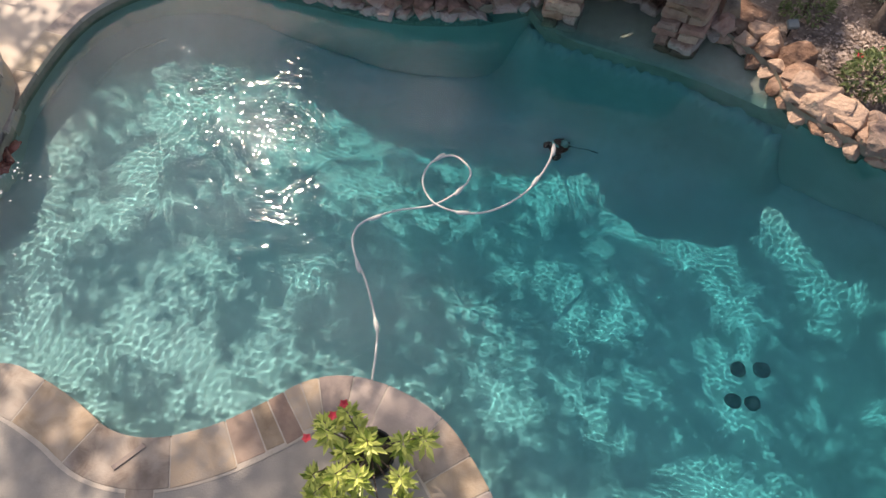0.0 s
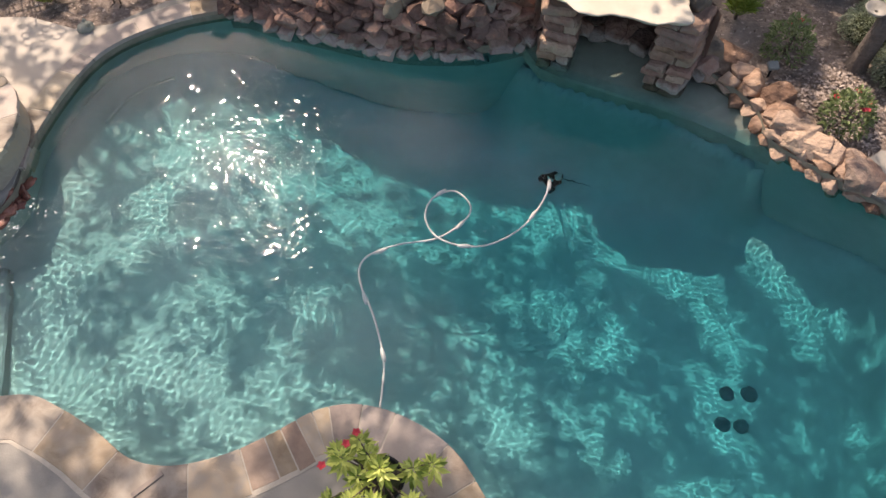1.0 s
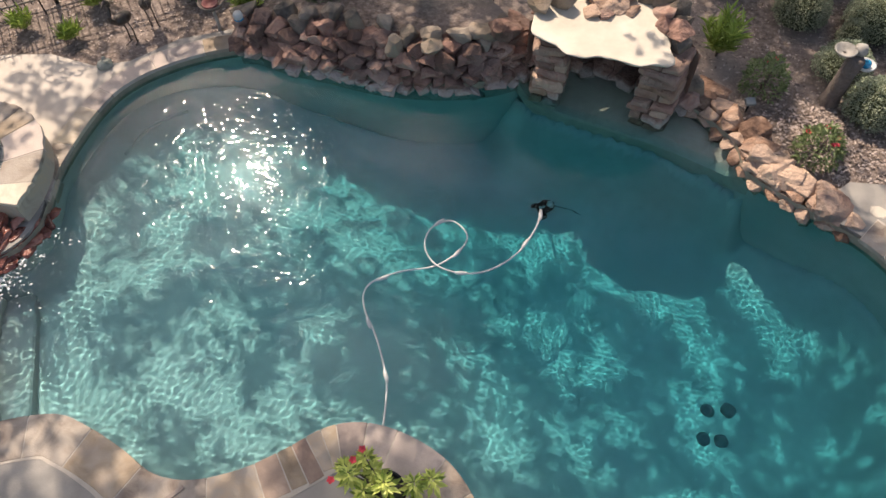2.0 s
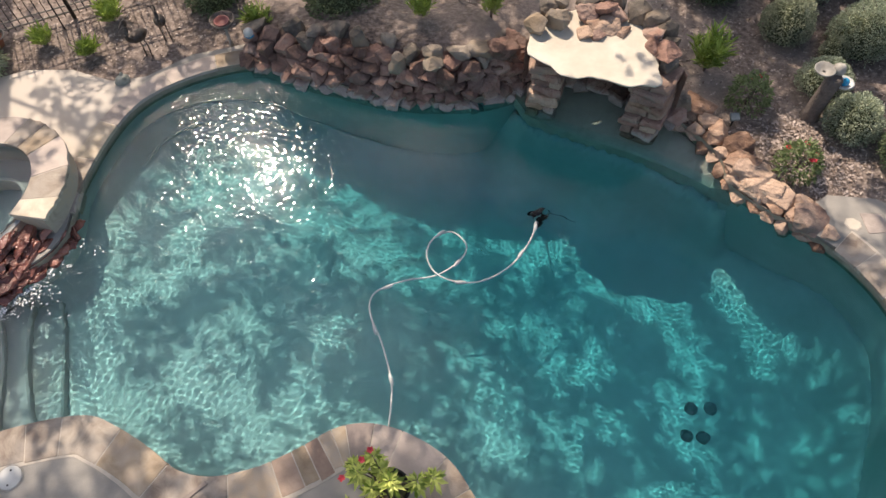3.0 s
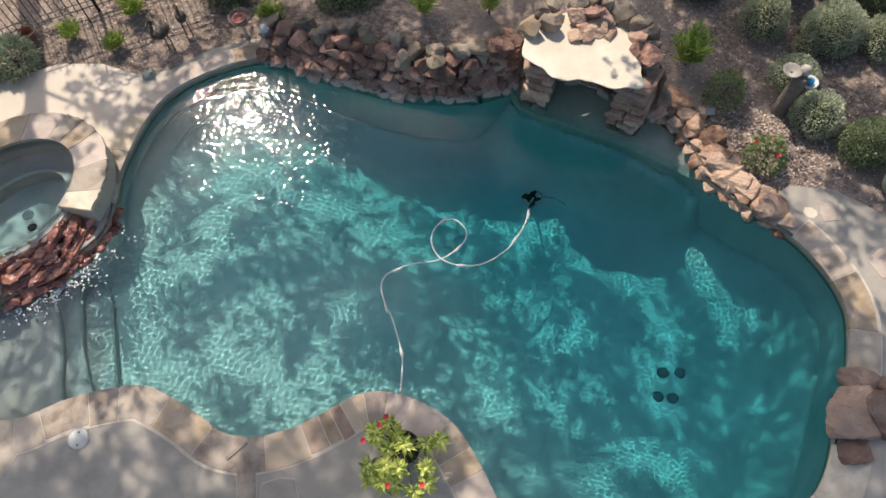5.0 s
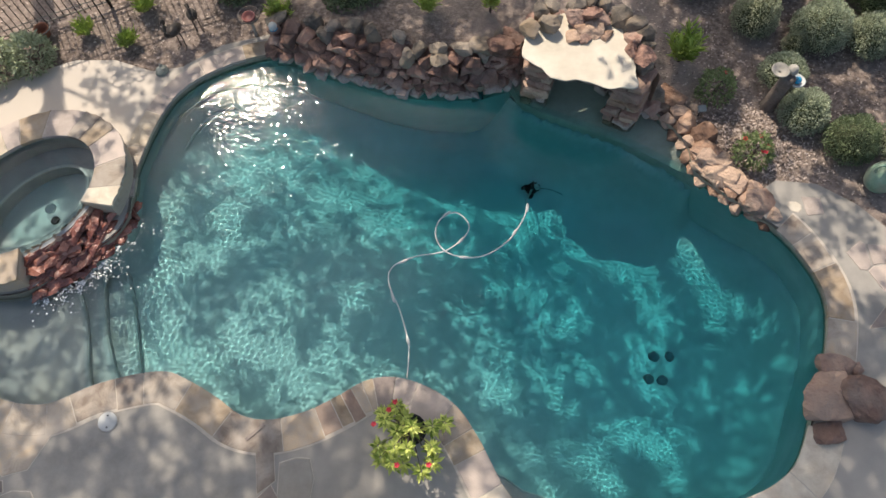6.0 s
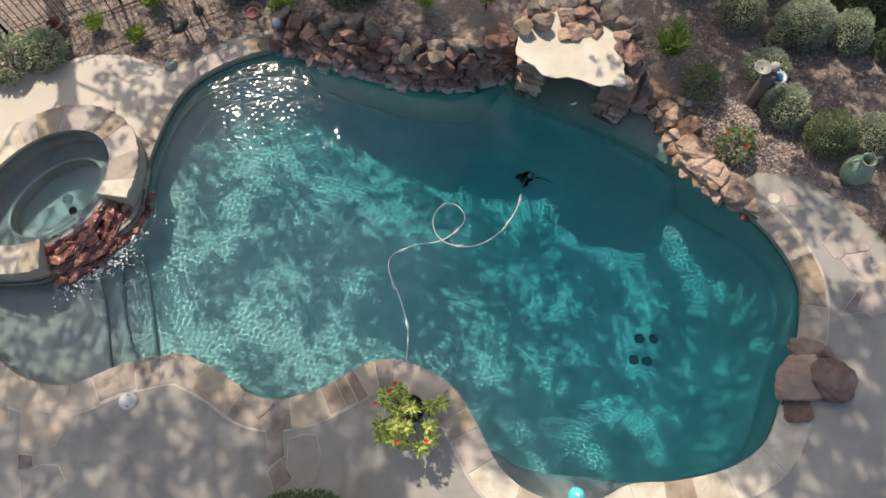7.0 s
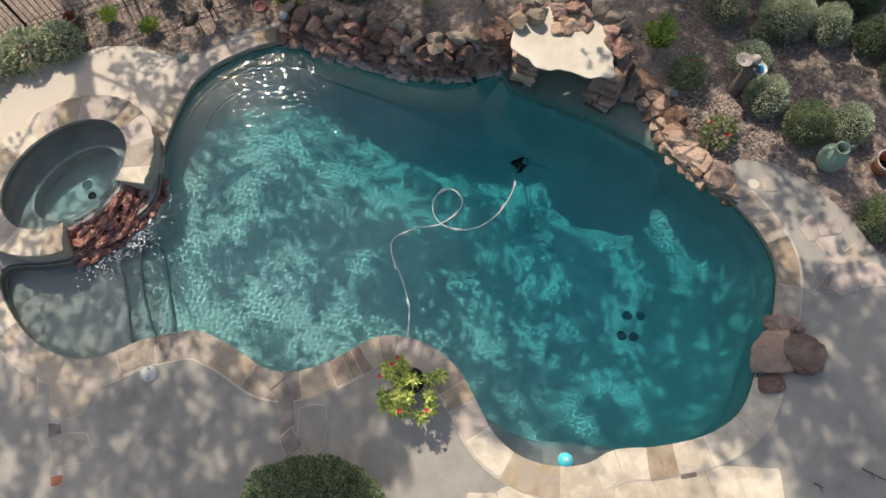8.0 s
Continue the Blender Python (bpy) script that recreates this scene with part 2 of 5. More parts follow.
M_FLAG_PINK = material("pink_tan_flagstone", [(0.32, 0.27, 0.24), (0.45, 0.375, 0.33), (0.53, 0.44, 0.38)], 5.0, 7, 0.75, 0.3, 45, piece=0.3, stain=(0.4, 0.335, 0.295), stain_scale=2.0)
M_FLAG_CREAM = material("cream_flagstone", [(0.44, 0.37, 0.28), (0.58, 0.505, 0.4), (0.68, 0.605, 0.49)], 4.0, 9, 0.75, 0.3, 45, piece=0.3, stain=(0.42, 0.34, 0.26), stain_scale=3.2, distort=0.5)
# white of the froth, also used to imitate glints on the churned water
M_FOAM_GLINT = material("foam", [(0.8, 0.82, 0.83), (0.9, 0.9, 0.9)], 30, 2, 0.25, 0.0, 60, spec=0.5)
M_FROG = material("grey_green_stone", [(0.2, 0.22, 0.19), (0.36, 0.37, 0.32)], 14, 6, 0.85, 0.3, 60)
M_FLAG_RED = material("red_brown_flagstone", [(0.24, 0.165, 0.13), (0.32, 0.23, 0.18), (0.4, 0.3, 0.235)], 5.0, 7, 0.75, 0.35, 45, piece=0.3, stain=(0.3, 0.22, 0.17), stain_scale=3.0)
M_DRAIN = material("dark_drain_plastic", [(0.17, 0.175, 0.18), (0.24, 0.245, 0.25)], 10, 3, 0.5, 0.05, 60)
# dark colour for the shade inside shrubs, also used for pot soil
M_INNER = material("inner_shade_and_soil", [(0.05, 0.06, 0.03), (0.1, 0.11, 0.06)], 20, 5, 0.9, 0.5, 40)
M_LEAF_SILVER = leaf_material("silver_green_leaf", (0.26, 0.3, 0.18), (0.66, 0.7, 0.5))
M_LEAF_MID = leaf_material("green_leaf", (0.11, 0.16, 0.06), (0.32, 0.38, 0.18))


# ---------------------------------------------------------------- mesh helpers
def part(name, bm, mat, parent=None, label=""):
    """Links a bmesh (or a mesh) as one object under a thing."""
    if isinstance(bm, bmesh.types.BMesh):
        me = bpy.data.meshes.new(name)
        bm.to_mesh(me)
        bm.free()
    else:
        me = bm
    if mat and not me.materials:
        me.materials.append(mat)
    ob = new(name, me)
    if parent:
        ob.parent = parent
    if label:
        tagged(ob, label)
    return ob


def thing(name, label, category, at=(0, 0, 0), group="", kind="", turn=0.0):
    """An Empty at a thing's base."""
    ob = tagged(new(name), label, category, group, kind)
    ob.empty_display_size = 0.1
    ob.matrix_basis = pose(*at, 0, 0, turn)
    return ob


def smooth(bm):
    for f in bm.faces:
        f.smooth = True
    return bm


def closed_spline(points, per=6):
    """Catmull-Rom through closed control points."""
    p = [Vector(q) for q in points]
    n, out = len(p), []
    for i in range(n):
        a, b, c, d = p[i - 1], p[i], p[(i + 1) % n], p[(i + 2) % n]
        for k in range(per):
            t = k / per
            out.append(0.5 * ((2 * b) + (c - a) * t + (2 * a - 5 * b + 4 * c - d) * t * t + (3 * b - a - 3 * c + d) * t ** 3))
    return out


def open_spline(points, per=6):
    p = [Vector(q) for q in points]
    p = [2 * p[0] - p[1]] + p + [2 * p[-1] - p[-2]]
    out = []
    for i in range(1, len(p) - 2):
        a, b, c, d = p[i - 1], p[i], p[i + 1], p[i + 2]
        for k in range(per):
            t = k / per
            out.append(0.5 * ((2 * b) + (c - a) * t + (2 * a - 5 * b + 4 * c - d) * t * t + (3 * b - a - 3 * c + d) * t ** 3))
    return out + [p[-2]]


def even(pts, step, closed=False):
    """Points at even steps along a polyline."""
    q = list(pts) + ([pts[0]] if closed else [])
    d = [0.0]
    for a, b in zip(q, q[1:]):
        d.append(d[-1] + (b - a).length)
    n = max(2, round(d[-1] / step))
    out, j = [], 0
    for i in range(n if closed else n + 1):
        s = d[-1] * i / n
        while j < len(d) - 2 and d[j + 1] < s:
            j += 1
        out.append(q[j].lerp(q[j + 1], (s - d[j]) / max(1e-9, d[j + 1] - d[j])))
    return out


def normals2(pts, closed=True):
    """Right-hand normals of a 2D polyline."""
    n, out = len(pts), []
    for i in range(n):
        a = pts[i - 1] if closed or i else pts[0]
        b = pts[(i + 1) % n] if closed or i < n - 1 else pts[-1]
        t = (b - a).normalized()
        out.append(Vector((t.y, -t.x)))
    return out


def fill(loops, z):
    """A flat sheet inside the first loop and outside the others."""
    bm = bmesh.new()
    for lp in loops:
        vs = [bm.verts.new((p[0], p[1], z)) for p in lp]
        for a, b in zip(vs, vs[1:] + vs[:1]):
            bm.edges.new((a, b))
    bmesh.ops.triangle_fill(bm, use_beauty=True, edges=bm.edges[:], normal=(0, 0, 1))
    for f in bm.faces:
        if f.normal.z < 0:
            f.normal_flip()
    return bm


def thicken(bm, depth):
    """Gives a flat sheet a thickness downwards."""
    r = bmesh.ops.extrude_face_region(bm, geom=bm.faces[:])
    low = [v for v in r["geom"] if isinstance(v, bmesh.types.BMVert)]
    up = [f for f in r["geom"] if isinstance(f, bmesh.types.BMFace)]
    bmesh.ops.translate(bm, verts=low, vec=(0, 0, -depth))
    bmesh.ops.recalc_face_normals(bm, faces=bm.faces[:])
    return bm


def tube(bm, pts, radii, sides=8, cap=True):
    """A round tube along 3D points."""
    rings = []
    for i, p in enumerate(pts):
        t = (pts[min(i + 1, len(pts) - 1)] - pts[max(i - 1, 0)]).normalized()
        u = t.cross(Vector((0, 0, 1)) if abs(t.z) < 0.9 else Vector((1, 0, 0))).normalized()
        w = t.cross(u)
        r = radii[i] if isinstance(radii, (list, tuple)) else radii
        rings.append([bm.verts.new(p + u * (r * math.cos(2 * math.pi * k / sides)) + w * (r * math.sin(2 * math.pi * k / sides))) for k in range(sides)])
    for a, b in zip(rings, rings[1:]):
        for k in range(sides):
            bm.faces.new((a[k], a[(k + 1) % sides], b[(k + 1) % sides], b[k])).smooth = True
    if cap:
        bm.faces.new(rings[0][::-1])
        bm.faces.new(rings[-1])
    return bm


def lathe(profile, sides=24, close_top=False, bm=None, at=(0, 0, 0)):
    """A turned body from (radius, height) pairs."""
    bm = bm or bmesh.new()
    rings = []
    for r, z in profile:
        rings.append([bm.verts.new((at[0] + r * math.cos(2 * math.pi * k / sides), at[1] + r * math.sin(2 * math.pi * k / sides), at[2] + z)) for k in range(sides)])
    for a, b in zip(rings, rings[1:]):
        for k in range(sides):
            bm.faces.new((a[k], a[(k + 1) % sides], b[(k + 1) % sides], b[k])).smooth = True
    bm.faces.new(rings[0][::-1])
    if close_top:
        bm.faces.new(rings[-1])
    return bm


def rock_mesh(name, seed, flat=0.8, points=15, rough=0.05, mat=None, boxy=0.6):
    """An angular quarried stone about 1 across: the hull of random points, its faces broken up and roughened."""
    rnd = random.Random(seed)
    bm = bmesh.new()
    for _ in range(points):
        v = Vector((rnd.gauss(0, 1), rnd.gauss(0, 1), rnd.gauss(0, 1))).normalized()
        m = max(abs(v.x), abs(v.y), abs(v.z))
        v = v.lerp(v / m, boxy) * rnd.uniform(0.42, 0.55)
        bm.verts.new((v.x, v.y, v.z * flat))
    r = bmesh.ops.convex_hull(bm, input=bm.verts[:])
    loose = [v for v in bm.verts if not v.link_faces]
    bmesh.ops.delete(bm, geom=loose, context="VERTS")
    bmesh.ops.dissolve_limit(bm, angle_limit=radians(14), verts=bm.verts[:], edges=bm.edges[:])
    bmesh.ops.bevel(bm, geom=bm.edges[:], offset=0.022, segments=1, affect="EDGES", profile=0.6)
    bmesh.ops.triangulate(bm, faces=bm.faces[:])
    for _ in range(2):
        bmesh.ops.subdivide_edges(bm, edges=[e for e in bm.edges if e.calc_length() > 0.17], cuts=1)
        bmesh.ops.triangulate(bm, faces=bm.faces[:])
    for v in bm.verts:
        k = noise.noise(v.co * 3.0 + Vector((seed * 7.3, 0, 0)))
        k2 = noise.noise(v.co * 8.0 + Vector((seed * 3.7, 5, 0)))
        v.co *= 1 + rough * 1.6 * k + rough * 1.1 * k2
    me = bpy.data.meshes.new(name)
    for f in bm.faces:
        f.smooth = True
    bm.to_mesh(me)
    bm.free()
    me.set_sharp_from_angle(angle=radians(17))
    if mat:
        me.materials.append(mat)
    return me


def leaf_mesh(name, centres, axes, sizes, mat, width=0.5, fold=0.18, seed=1):
    """Many single leaves: each a folded pointed blade of 4 triangles' worth of faces along its axis."""
    rng = np.random.default_rng(seed)
    c, a = np.asarray(centres, float), np.asarray(axes, float)
    s = np.asarray(sizes, float)[:, None]
    a = a / np.linalg.norm(a, axis=1, keepdims=True)
    r = rng.normal(size=a.shape)
    side = np.cross(a, r)
    side /= np.linalg.norm(side, axis=1, keepdims=True)
    # leaves turn their face mostly upwards
    up = np.array([0, 0, 1.0])
    flat = np.cross(up, a)
    ok = np.linalg.norm(flat, axis=1, keepdims=True)
    side = side * 0.45 + np.where(ok > 0.1, flat / np.maximum(ok, 1e-6), side)
    side /= np.linalg.norm(side, axis=1, keepdims=True)
    nrm = np.cross(a, side)
    base, tip = c, c + a * s
    mid = c + a * s * 0.5
    l = mid + side * s * width / 2 + nrm * s * fold
    q = mid - side * s * width / 2 + nrm * s * fold
    n = len(c)
    verts = np.stack([base, l, tip, q], axis=1).reshape(-1, 3)
    i = np.arange(n)[:, None] * 4
    faces = np.concatenate([i + np.array([[0, 1, 2]]), i + np.array([[0, 2, 3]])], axis=1).reshape(-1, 3)
    me = bpy.data.meshes.new(name)
    me.from_pydata(verts.tolist(), [], faces.tolist())
    me.materials.append(mat)
    return me


# ---------------------------------------------------------------- the plan
WATER = -0.15
POOL = [(-1.34, 5.85), (-0.83, 5.6), (-0.01, 5.25), (0.59, 5.0), (1.25, 4.85), (1.95, 4.8), (2.5, 4.9), (2.9, 5.05), (3.6, 5.0), (4.25, 4.65),
        (4.7, 4.1), (5.1, 3.45), (5.15, 2.88), (5.71, 2.26), (6.24, 1.64), (6.53, 0.82), (6.37, 0.07), (5.95, -0.75), (5.5, -1.5),
        (4.9, -1.84), (4.1, -1.95), (3.47, -1.94), (2.9, -2.12), (2.2, -2.0), (1.68, -1.58), (1.36, -0.85), (1.1, -0.38), (0.72, -0.07), (0.3, 0.1), (-0.1, 0.09),
        (-0.5, -0.09), (-0.95, -0.26), (-1.45, -0.325), (-1.85, -0.22), (-2.2, 0.06), (-2.6, 0.33), (-3.0, 0.49), (-3.8, 0.4), (-4.6, 0.17), (-5.4, 0.42), (-6.05, 1.15), (-6.2, 1.85),
        (-5.1, 1.9), (-4.28, 2.36), (-3.68, 2.9), (-3.58, 3.9), (-3.1, 5.1), (-2.3, 5.66)]
RIM = even(closed_spline(POOL, 8), 0.08, True)
RIM_N = normals2(RIM)            # the outline runs clockwise seen from above: its right-hand side is the water
RIM_OUT = [-n for n in RIM_N]
RIM_NP = np.array([(p.x, p.y) for p in RIM])


def rim_index(x, y):
    return min(range(len(RIM)), key=lambda i: (RIM[i].x - x) ** 2 + (RIM[i].y - y) ** 2)


def rim_run(a, b):
    """Indices of the rim from one place to another, clockwise."""
    i, j = rim_index(*a), rim_index(*b)
    return [k % len(RIM) for k in range(i, j + 1 if j >= i else j + len(RIM) + 1)]


def inside_np(loop, x, y):
    """For many places, whether they lie inside a loop."""
    p = np.array([(q[0], q[1]) for q in loop])
    q = np.roll(p, -1, axis=0)
    res = np.zeros(x.shape, bool)
    for (px, py), (qx, qy) in zip(p, q):
        if py != qy:
            res ^= ((py > y) != (qy > y)) & (x < (qx - px) * (y - py) / (qy - py) + px)
    return res


def rim_distance_np(x, y):
    return np.sqrt(((x[..., None] - RIM_NP[:, 0]) ** 2 + (y[..., None] - RIM_NP[:, 1]) ** 2).min(-1))


SPA_C, SPA_TURN = Vector((-5.1, 3.35)), radians(40)
SPA_Z, SPA_A, SPA_B, SPA_W = 0.36, 1.2, 0.86, 0.44


def spa_pt(deg, grow=0.0):
    """A point of the spa's oval by compass-like angle from +x, grown outwards."""
    t = radians(deg) - SPA_TURN
    a, b = SPA_A + grow, SPA_B + grow
    r = a * b / math.hypot(b * math.cos(t), a * math.sin(t))
    return SPA_C + Vector((math.cos(radians(deg)), math.sin(radians(deg)))) * r


def spa_ring(grow=0.0, n=72):
    return [spa_pt(360 * k / n, grow) for k in range(n)]


def place(ob, parent):
    """Parents a mesh that is built in world coordinates."""
    ob.parent = parent
    ob.matrix_parent_inverse = parent.matrix_basis.inverted()
    return ob


# ---------------------------------------------------------------- ground, patio
outer = [Vector(p) for p in ((-600, -600), (600, -600), (600, 600), (-600, 600))]
hole = [p + n * 0.015 for p, n in zip(RIM, RIM_OUT)]
bm = fill([outer, hole + [], spa_ring(0.06, 40)], -0.06)
tagged(part("ground", bm, M_MULCH), "brown mulch and soil of the garden", "ground", kind="structure")

GARDEN_RIGHT = ((8.9, 0.15), (8.2, 0.75), (7.85, 1.5), (7.4, 2.1), (6.9, 2.5), (6.3, 2.62), (5.98, 2.45))
GARDEN_LEFT = ((-1.42, 6.25), (-2.3, 6.1), (-2.95, 5.72), (-3.45, 5.68), (-4.1, 5.98), (-4.8, 6.05), (-5.3, 5.9), (-7.5, 5.25), (-14, 3.4))
run = rim_run((5.9, 2.05), (-1.34, 5.85))
deck = [RIM[i] + RIM_OUT[i] * 0.03 for i in run[::2]] + [Vector(p) for p in GARDEN_LEFT]
deck += [Vector(p) for p in ((-30, -1), (-30, -30), (30, -30), (30, -2.0), (11.0, -0.6), *GARDEN_RIGHT)]
bm = thicken(fill([deck, spa_ring(0.06, 40)], 0.0), 0.1)
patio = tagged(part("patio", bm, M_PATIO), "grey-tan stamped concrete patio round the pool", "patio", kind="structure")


# ---------------------------------------------------------------- pool shell
def ledge_loop(a, b, width, taper=3):
    """A loop along the rim from a to b and back at a width from it, narrowing to nothing at both ends over some steps."""
    idx = rim_run(a, b)[::2]
    n = len(idx)
    back = []
    for k, i in enumerate(idx):
        w = width * min(1.0, (k + 0.4) / taper, (n - k - 0.6) / taper)
        back.append(RIM[i] + RIM_N[i] * w)
    return [RIM[i] + RIM_OUT[i] * 0.02 for i in idx], back[::-1]


# each: name, loop along the rim, inner edge, depth at the rim, depth at the inner edge, material, label
shelf_rim = [RIM[i] + RIM_OUT[i] * 0.02 for i in rim_run((-4.05, 0.33), (-4.75, 2.0))[::2]]
shelf_in = [Vector(p) for p in ((-4.42, 2.0), (-4.28, 1.6), (-4.2, 1.2), (-4.16, 0.8))]
step_rim = [RIM[i] + RIM_OUT[i] * 0.02 for i in rim_run((-3.72, 0.42), (-4.05, 0.33))[::2]]
step_in = [Vector(p) for p in ((-4.3, 0.8), (-4.35, 1.2), (-4.42, 1.6), (-4.5, 2.0), (-4.3, 2.25), (-4.1, 2.2), (-4.06, 1.8), (-3.98, 1.3), (-3.84, 0.8))]
low_rim = [RIM[i] + RIM_OUT[i] * 0.02 for i in rim_run((-3.42, 0.46), (-3.72, 0.42))[::2]]
low_in = [Vector(p) for p in ((-3.98, 0.8), (-4.1, 1.3), (-4.16, 1.8), (-4.18, 2.2), (-3.8, 2.28), (-3.68, 1.9), (-3.6, 1.4), (-3.5, 0.8))]
LEDGES = [("sun_shelf", shelf_rim, shelf_in, 0.2, 0.2, M_SHELF, "grey plaster sun shelf under shallow water"),
          ("pool_step", step_rim, step_in, 0.34, 0.34, M_SHELF, "grey plaster step under water"),
          ("pool_step", low_rim, low_in, 0.5, 0.5, M_SHELF, "lower grey plaster step under water"),
          ("grotto_ledge", [RIM[i] for i in rim_run((2.55, 4.92), (5.2, 2.8))[::2]],
           [Vector(p) for p in ((5.0, 3.12), (4.8, 3.28), (4.43, 3.57), (4.1, 3.8), (3.77, 3.98), (3.34, 4.22), (3.0, 4.42), (2.7, 4.65))], 0.06, 0.3, M_BEACH, "sandy grey ledge in shallow water under the grotto"),
          ("shallow_ledge", [RIM[i] + RIM_OUT[i] * 0.02 for i in rim_run((3.75, -1.94), (1.5, -1.15))[::2]],
           [Vector(p) for p in ((1.66, -1.3), (1.9, -1.5), (2.3, -1.66), (2.9, -1.76), (3.4, -1.86))], 0.1, 0.16, M_SHELF, "pale curved shallow ledge under water")]
for name, along, inner, d0, d1, mat, label in LEDGES:
    bm = fill([along + inner], 0.0)
    known = {(round(p.x, 4), round(p.y, 4)): d1 for p in inner}
    for v in bm.verts:
        v.co.z = WATER - known.get((round(v.co.x, 4), round(v.co.y, 4)), d0)
    thicken(bm, 0.3 if name == "grotto_ledge" else 0.9)
    brink = [e for e in bm.edges if len(e.link_faces) == 2 and max(abs(f.normal.z) for f in e.link_faces) > 0.9 and min(abs(f.normal.z) for f in e.link_faces) < 0.3 and min(v.co.z for v in e.verts) > WATER - 0.7]
    bmesh.ops.bevel(bm, geom=brink, offset=0.025, segments=1, affect="EDGES")
    tagged(part(name, bm, mat), label, "ledge", kind="structure").cycles.is_caustics_receiver = True


LEDGE_EDGE = np.array([(p.x, p.y) for p in even([LEDGES[3][1][-1], *LEDGES[3][2], LEDGES[3][1][0]], 0.08)])


def floor_depth(x, y, d):
    """Depth of the floor: it falls to the deep end, with a rounded cove along the wall and below the grotto's ledge."""
    deep = 0.76 + 1.26 / (1 + np.exp(-(x - 1.6 + 0.65 * (y - 1.0)) * 1.6)) + 0.05 * np.sin(x * 1.3 + y)
    far = 1 / (1 + np.exp(-(x - 4.7) * 3)) / (1 + np.exp((y - 1.9) * 4))
    rise = 0.3 / (1 + np.exp(-(x - 4.9) * 3)) / (1 + np.exp(-(y - 0.8) * 2))
    north = 1 / (1 + np.exp(-(y - 3.6) * 4)) / (1 + np.exp(-(x + 1.6) * 3))
    broad = 0.45 + 0.6 / (1 + np.exp((x + 1.3) * 4)) / (1 + np.exp(-(y - 2.4) * 4)) + 0.5 * np.maximum(far, north)
    cove = np.clip(1 - d / broad, 0, 1) ** 1.7 * (0.3 + np.maximum(0.65 * far, 0.08 * north) + 0.12 / (1 + np.exp((x + 1.8) * 4)) / (1 + np.exp(-(y - 3.2) * 4)))
    led = np.sqrt(((x[..., None] - LEDGE_EDGE[:, 0]) ** 2 + (y[..., None] - LEDGE_EDGE[:, 1]) ** 2).min(-1))
    steps = 0.17 / (1 + np.exp((x + 3.25) * 7)) / (1 + np.exp((y - 2.3) * 5))
    wide = 0.95 - 0.35 / (1 + np.exp(-(x - 4.4) * 6))
    slope = (deep - 0.36) * np.clip(1 - led / wide, 0, 1) ** 2.2
    wall = rise + np.maximum(cove, steps)
    return deep + 0.1 - 0.5 * (wall + slope + np.sqrt((wall - slope) ** 2 + 0.04))


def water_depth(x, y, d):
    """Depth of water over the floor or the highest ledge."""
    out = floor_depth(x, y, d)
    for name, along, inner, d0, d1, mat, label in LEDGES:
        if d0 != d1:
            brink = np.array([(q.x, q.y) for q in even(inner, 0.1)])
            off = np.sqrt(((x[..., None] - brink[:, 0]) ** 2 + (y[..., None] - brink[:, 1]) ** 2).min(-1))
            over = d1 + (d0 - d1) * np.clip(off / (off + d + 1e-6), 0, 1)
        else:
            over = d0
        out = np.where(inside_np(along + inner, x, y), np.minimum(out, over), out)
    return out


def sheet(step, margin, height, depth=None, under=0.0):
    """A grid over the pool, as far as a margin past its rim (under: below the ground on the sunward side); depth, if given, is kept as a value of each corner."""
    gx, gy = np.meshgrid(np.arange(-6.5, 6.9, step), np.arange(-2.5, 6.8, step), indexing="ij")
    d = rim_distance_np(gx, gy)
    ins = inside_np(RIM, gx, gy)
    keep = ins | (d < margin) | ((d < under) & (gy > 1.0) & (gx > -2.6))
    z = height(gx, gy, d)
    idx = np.full(gx.shape, -1)
    idx[keep] = np.arange(keep.sum())
    quads = np.stack([idx[:-1, :-1], idx[1:, :-1], idx[1:, 1:], idx[:-1, 1:]], -1).reshape(-1, 4)
    quads = quads[(quads >= 0).all(1)]
    me = bpy.data.meshes.new("sheet")
    me.from_pydata(np.stack([gx[keep], gy[keep], z[keep]], 1).tolist(), [], quads.tolist())
    me.polygons.foreach_set("use_smooth", np.ones(len(quads), bool))
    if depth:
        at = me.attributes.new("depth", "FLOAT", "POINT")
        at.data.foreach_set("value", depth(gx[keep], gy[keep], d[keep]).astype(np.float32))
        at = me.attributes.new("stir", "FLOAT", "POINT")
        at.data.foreach_set("value", stirred(gx[keep], gy[keep]).astype(np.float32))
    return me


def stirred(x, y):
    """Where the surface is broken up: under the spillway, along the curved end, over the cleaner."""
    spots = ((-3.85, 2.4, 0.3, 1.6), (-3.5, 3.0, 0.12, 1.2), (-4.25, 2.0, 0.08, 1.2), (-3.0, 3.4, 2.5, 0.5), (2.65, 2.95, 0.06, 1.0), (-0.5, 3.9, 0.04, 1.5))
    return sum(v * np.exp(-((x - cx) ** 2 + (y - cy) ** 2) / r) for cx, cy, r, v in spots)


def ripples(x, y, long, short, count, seed):
    """A sum of small plane waves of mixed lengths and ways, about 1 high."""
    rng = np.random.default_rng(seed)
    h = np.zeros(x.shape)
    for _ in range(count):
        k = 2 * math.pi / math.exp(rng.uniform(math.log(short), math.log(long)))
        a = rng.uniform(0, 2 * math.pi)
        bend = 0.6 * np.sin(x * rng.uniform(1, 3) + y * rng.uniform(-3, 3) + rng.uniform(0, 6))
        h += np.sin(k * (x * math.cos(a) + y * math.sin(a)) + rng.uniform(0, 6.3) + 2.5 * bend)
    return h / math.sqrt(count)


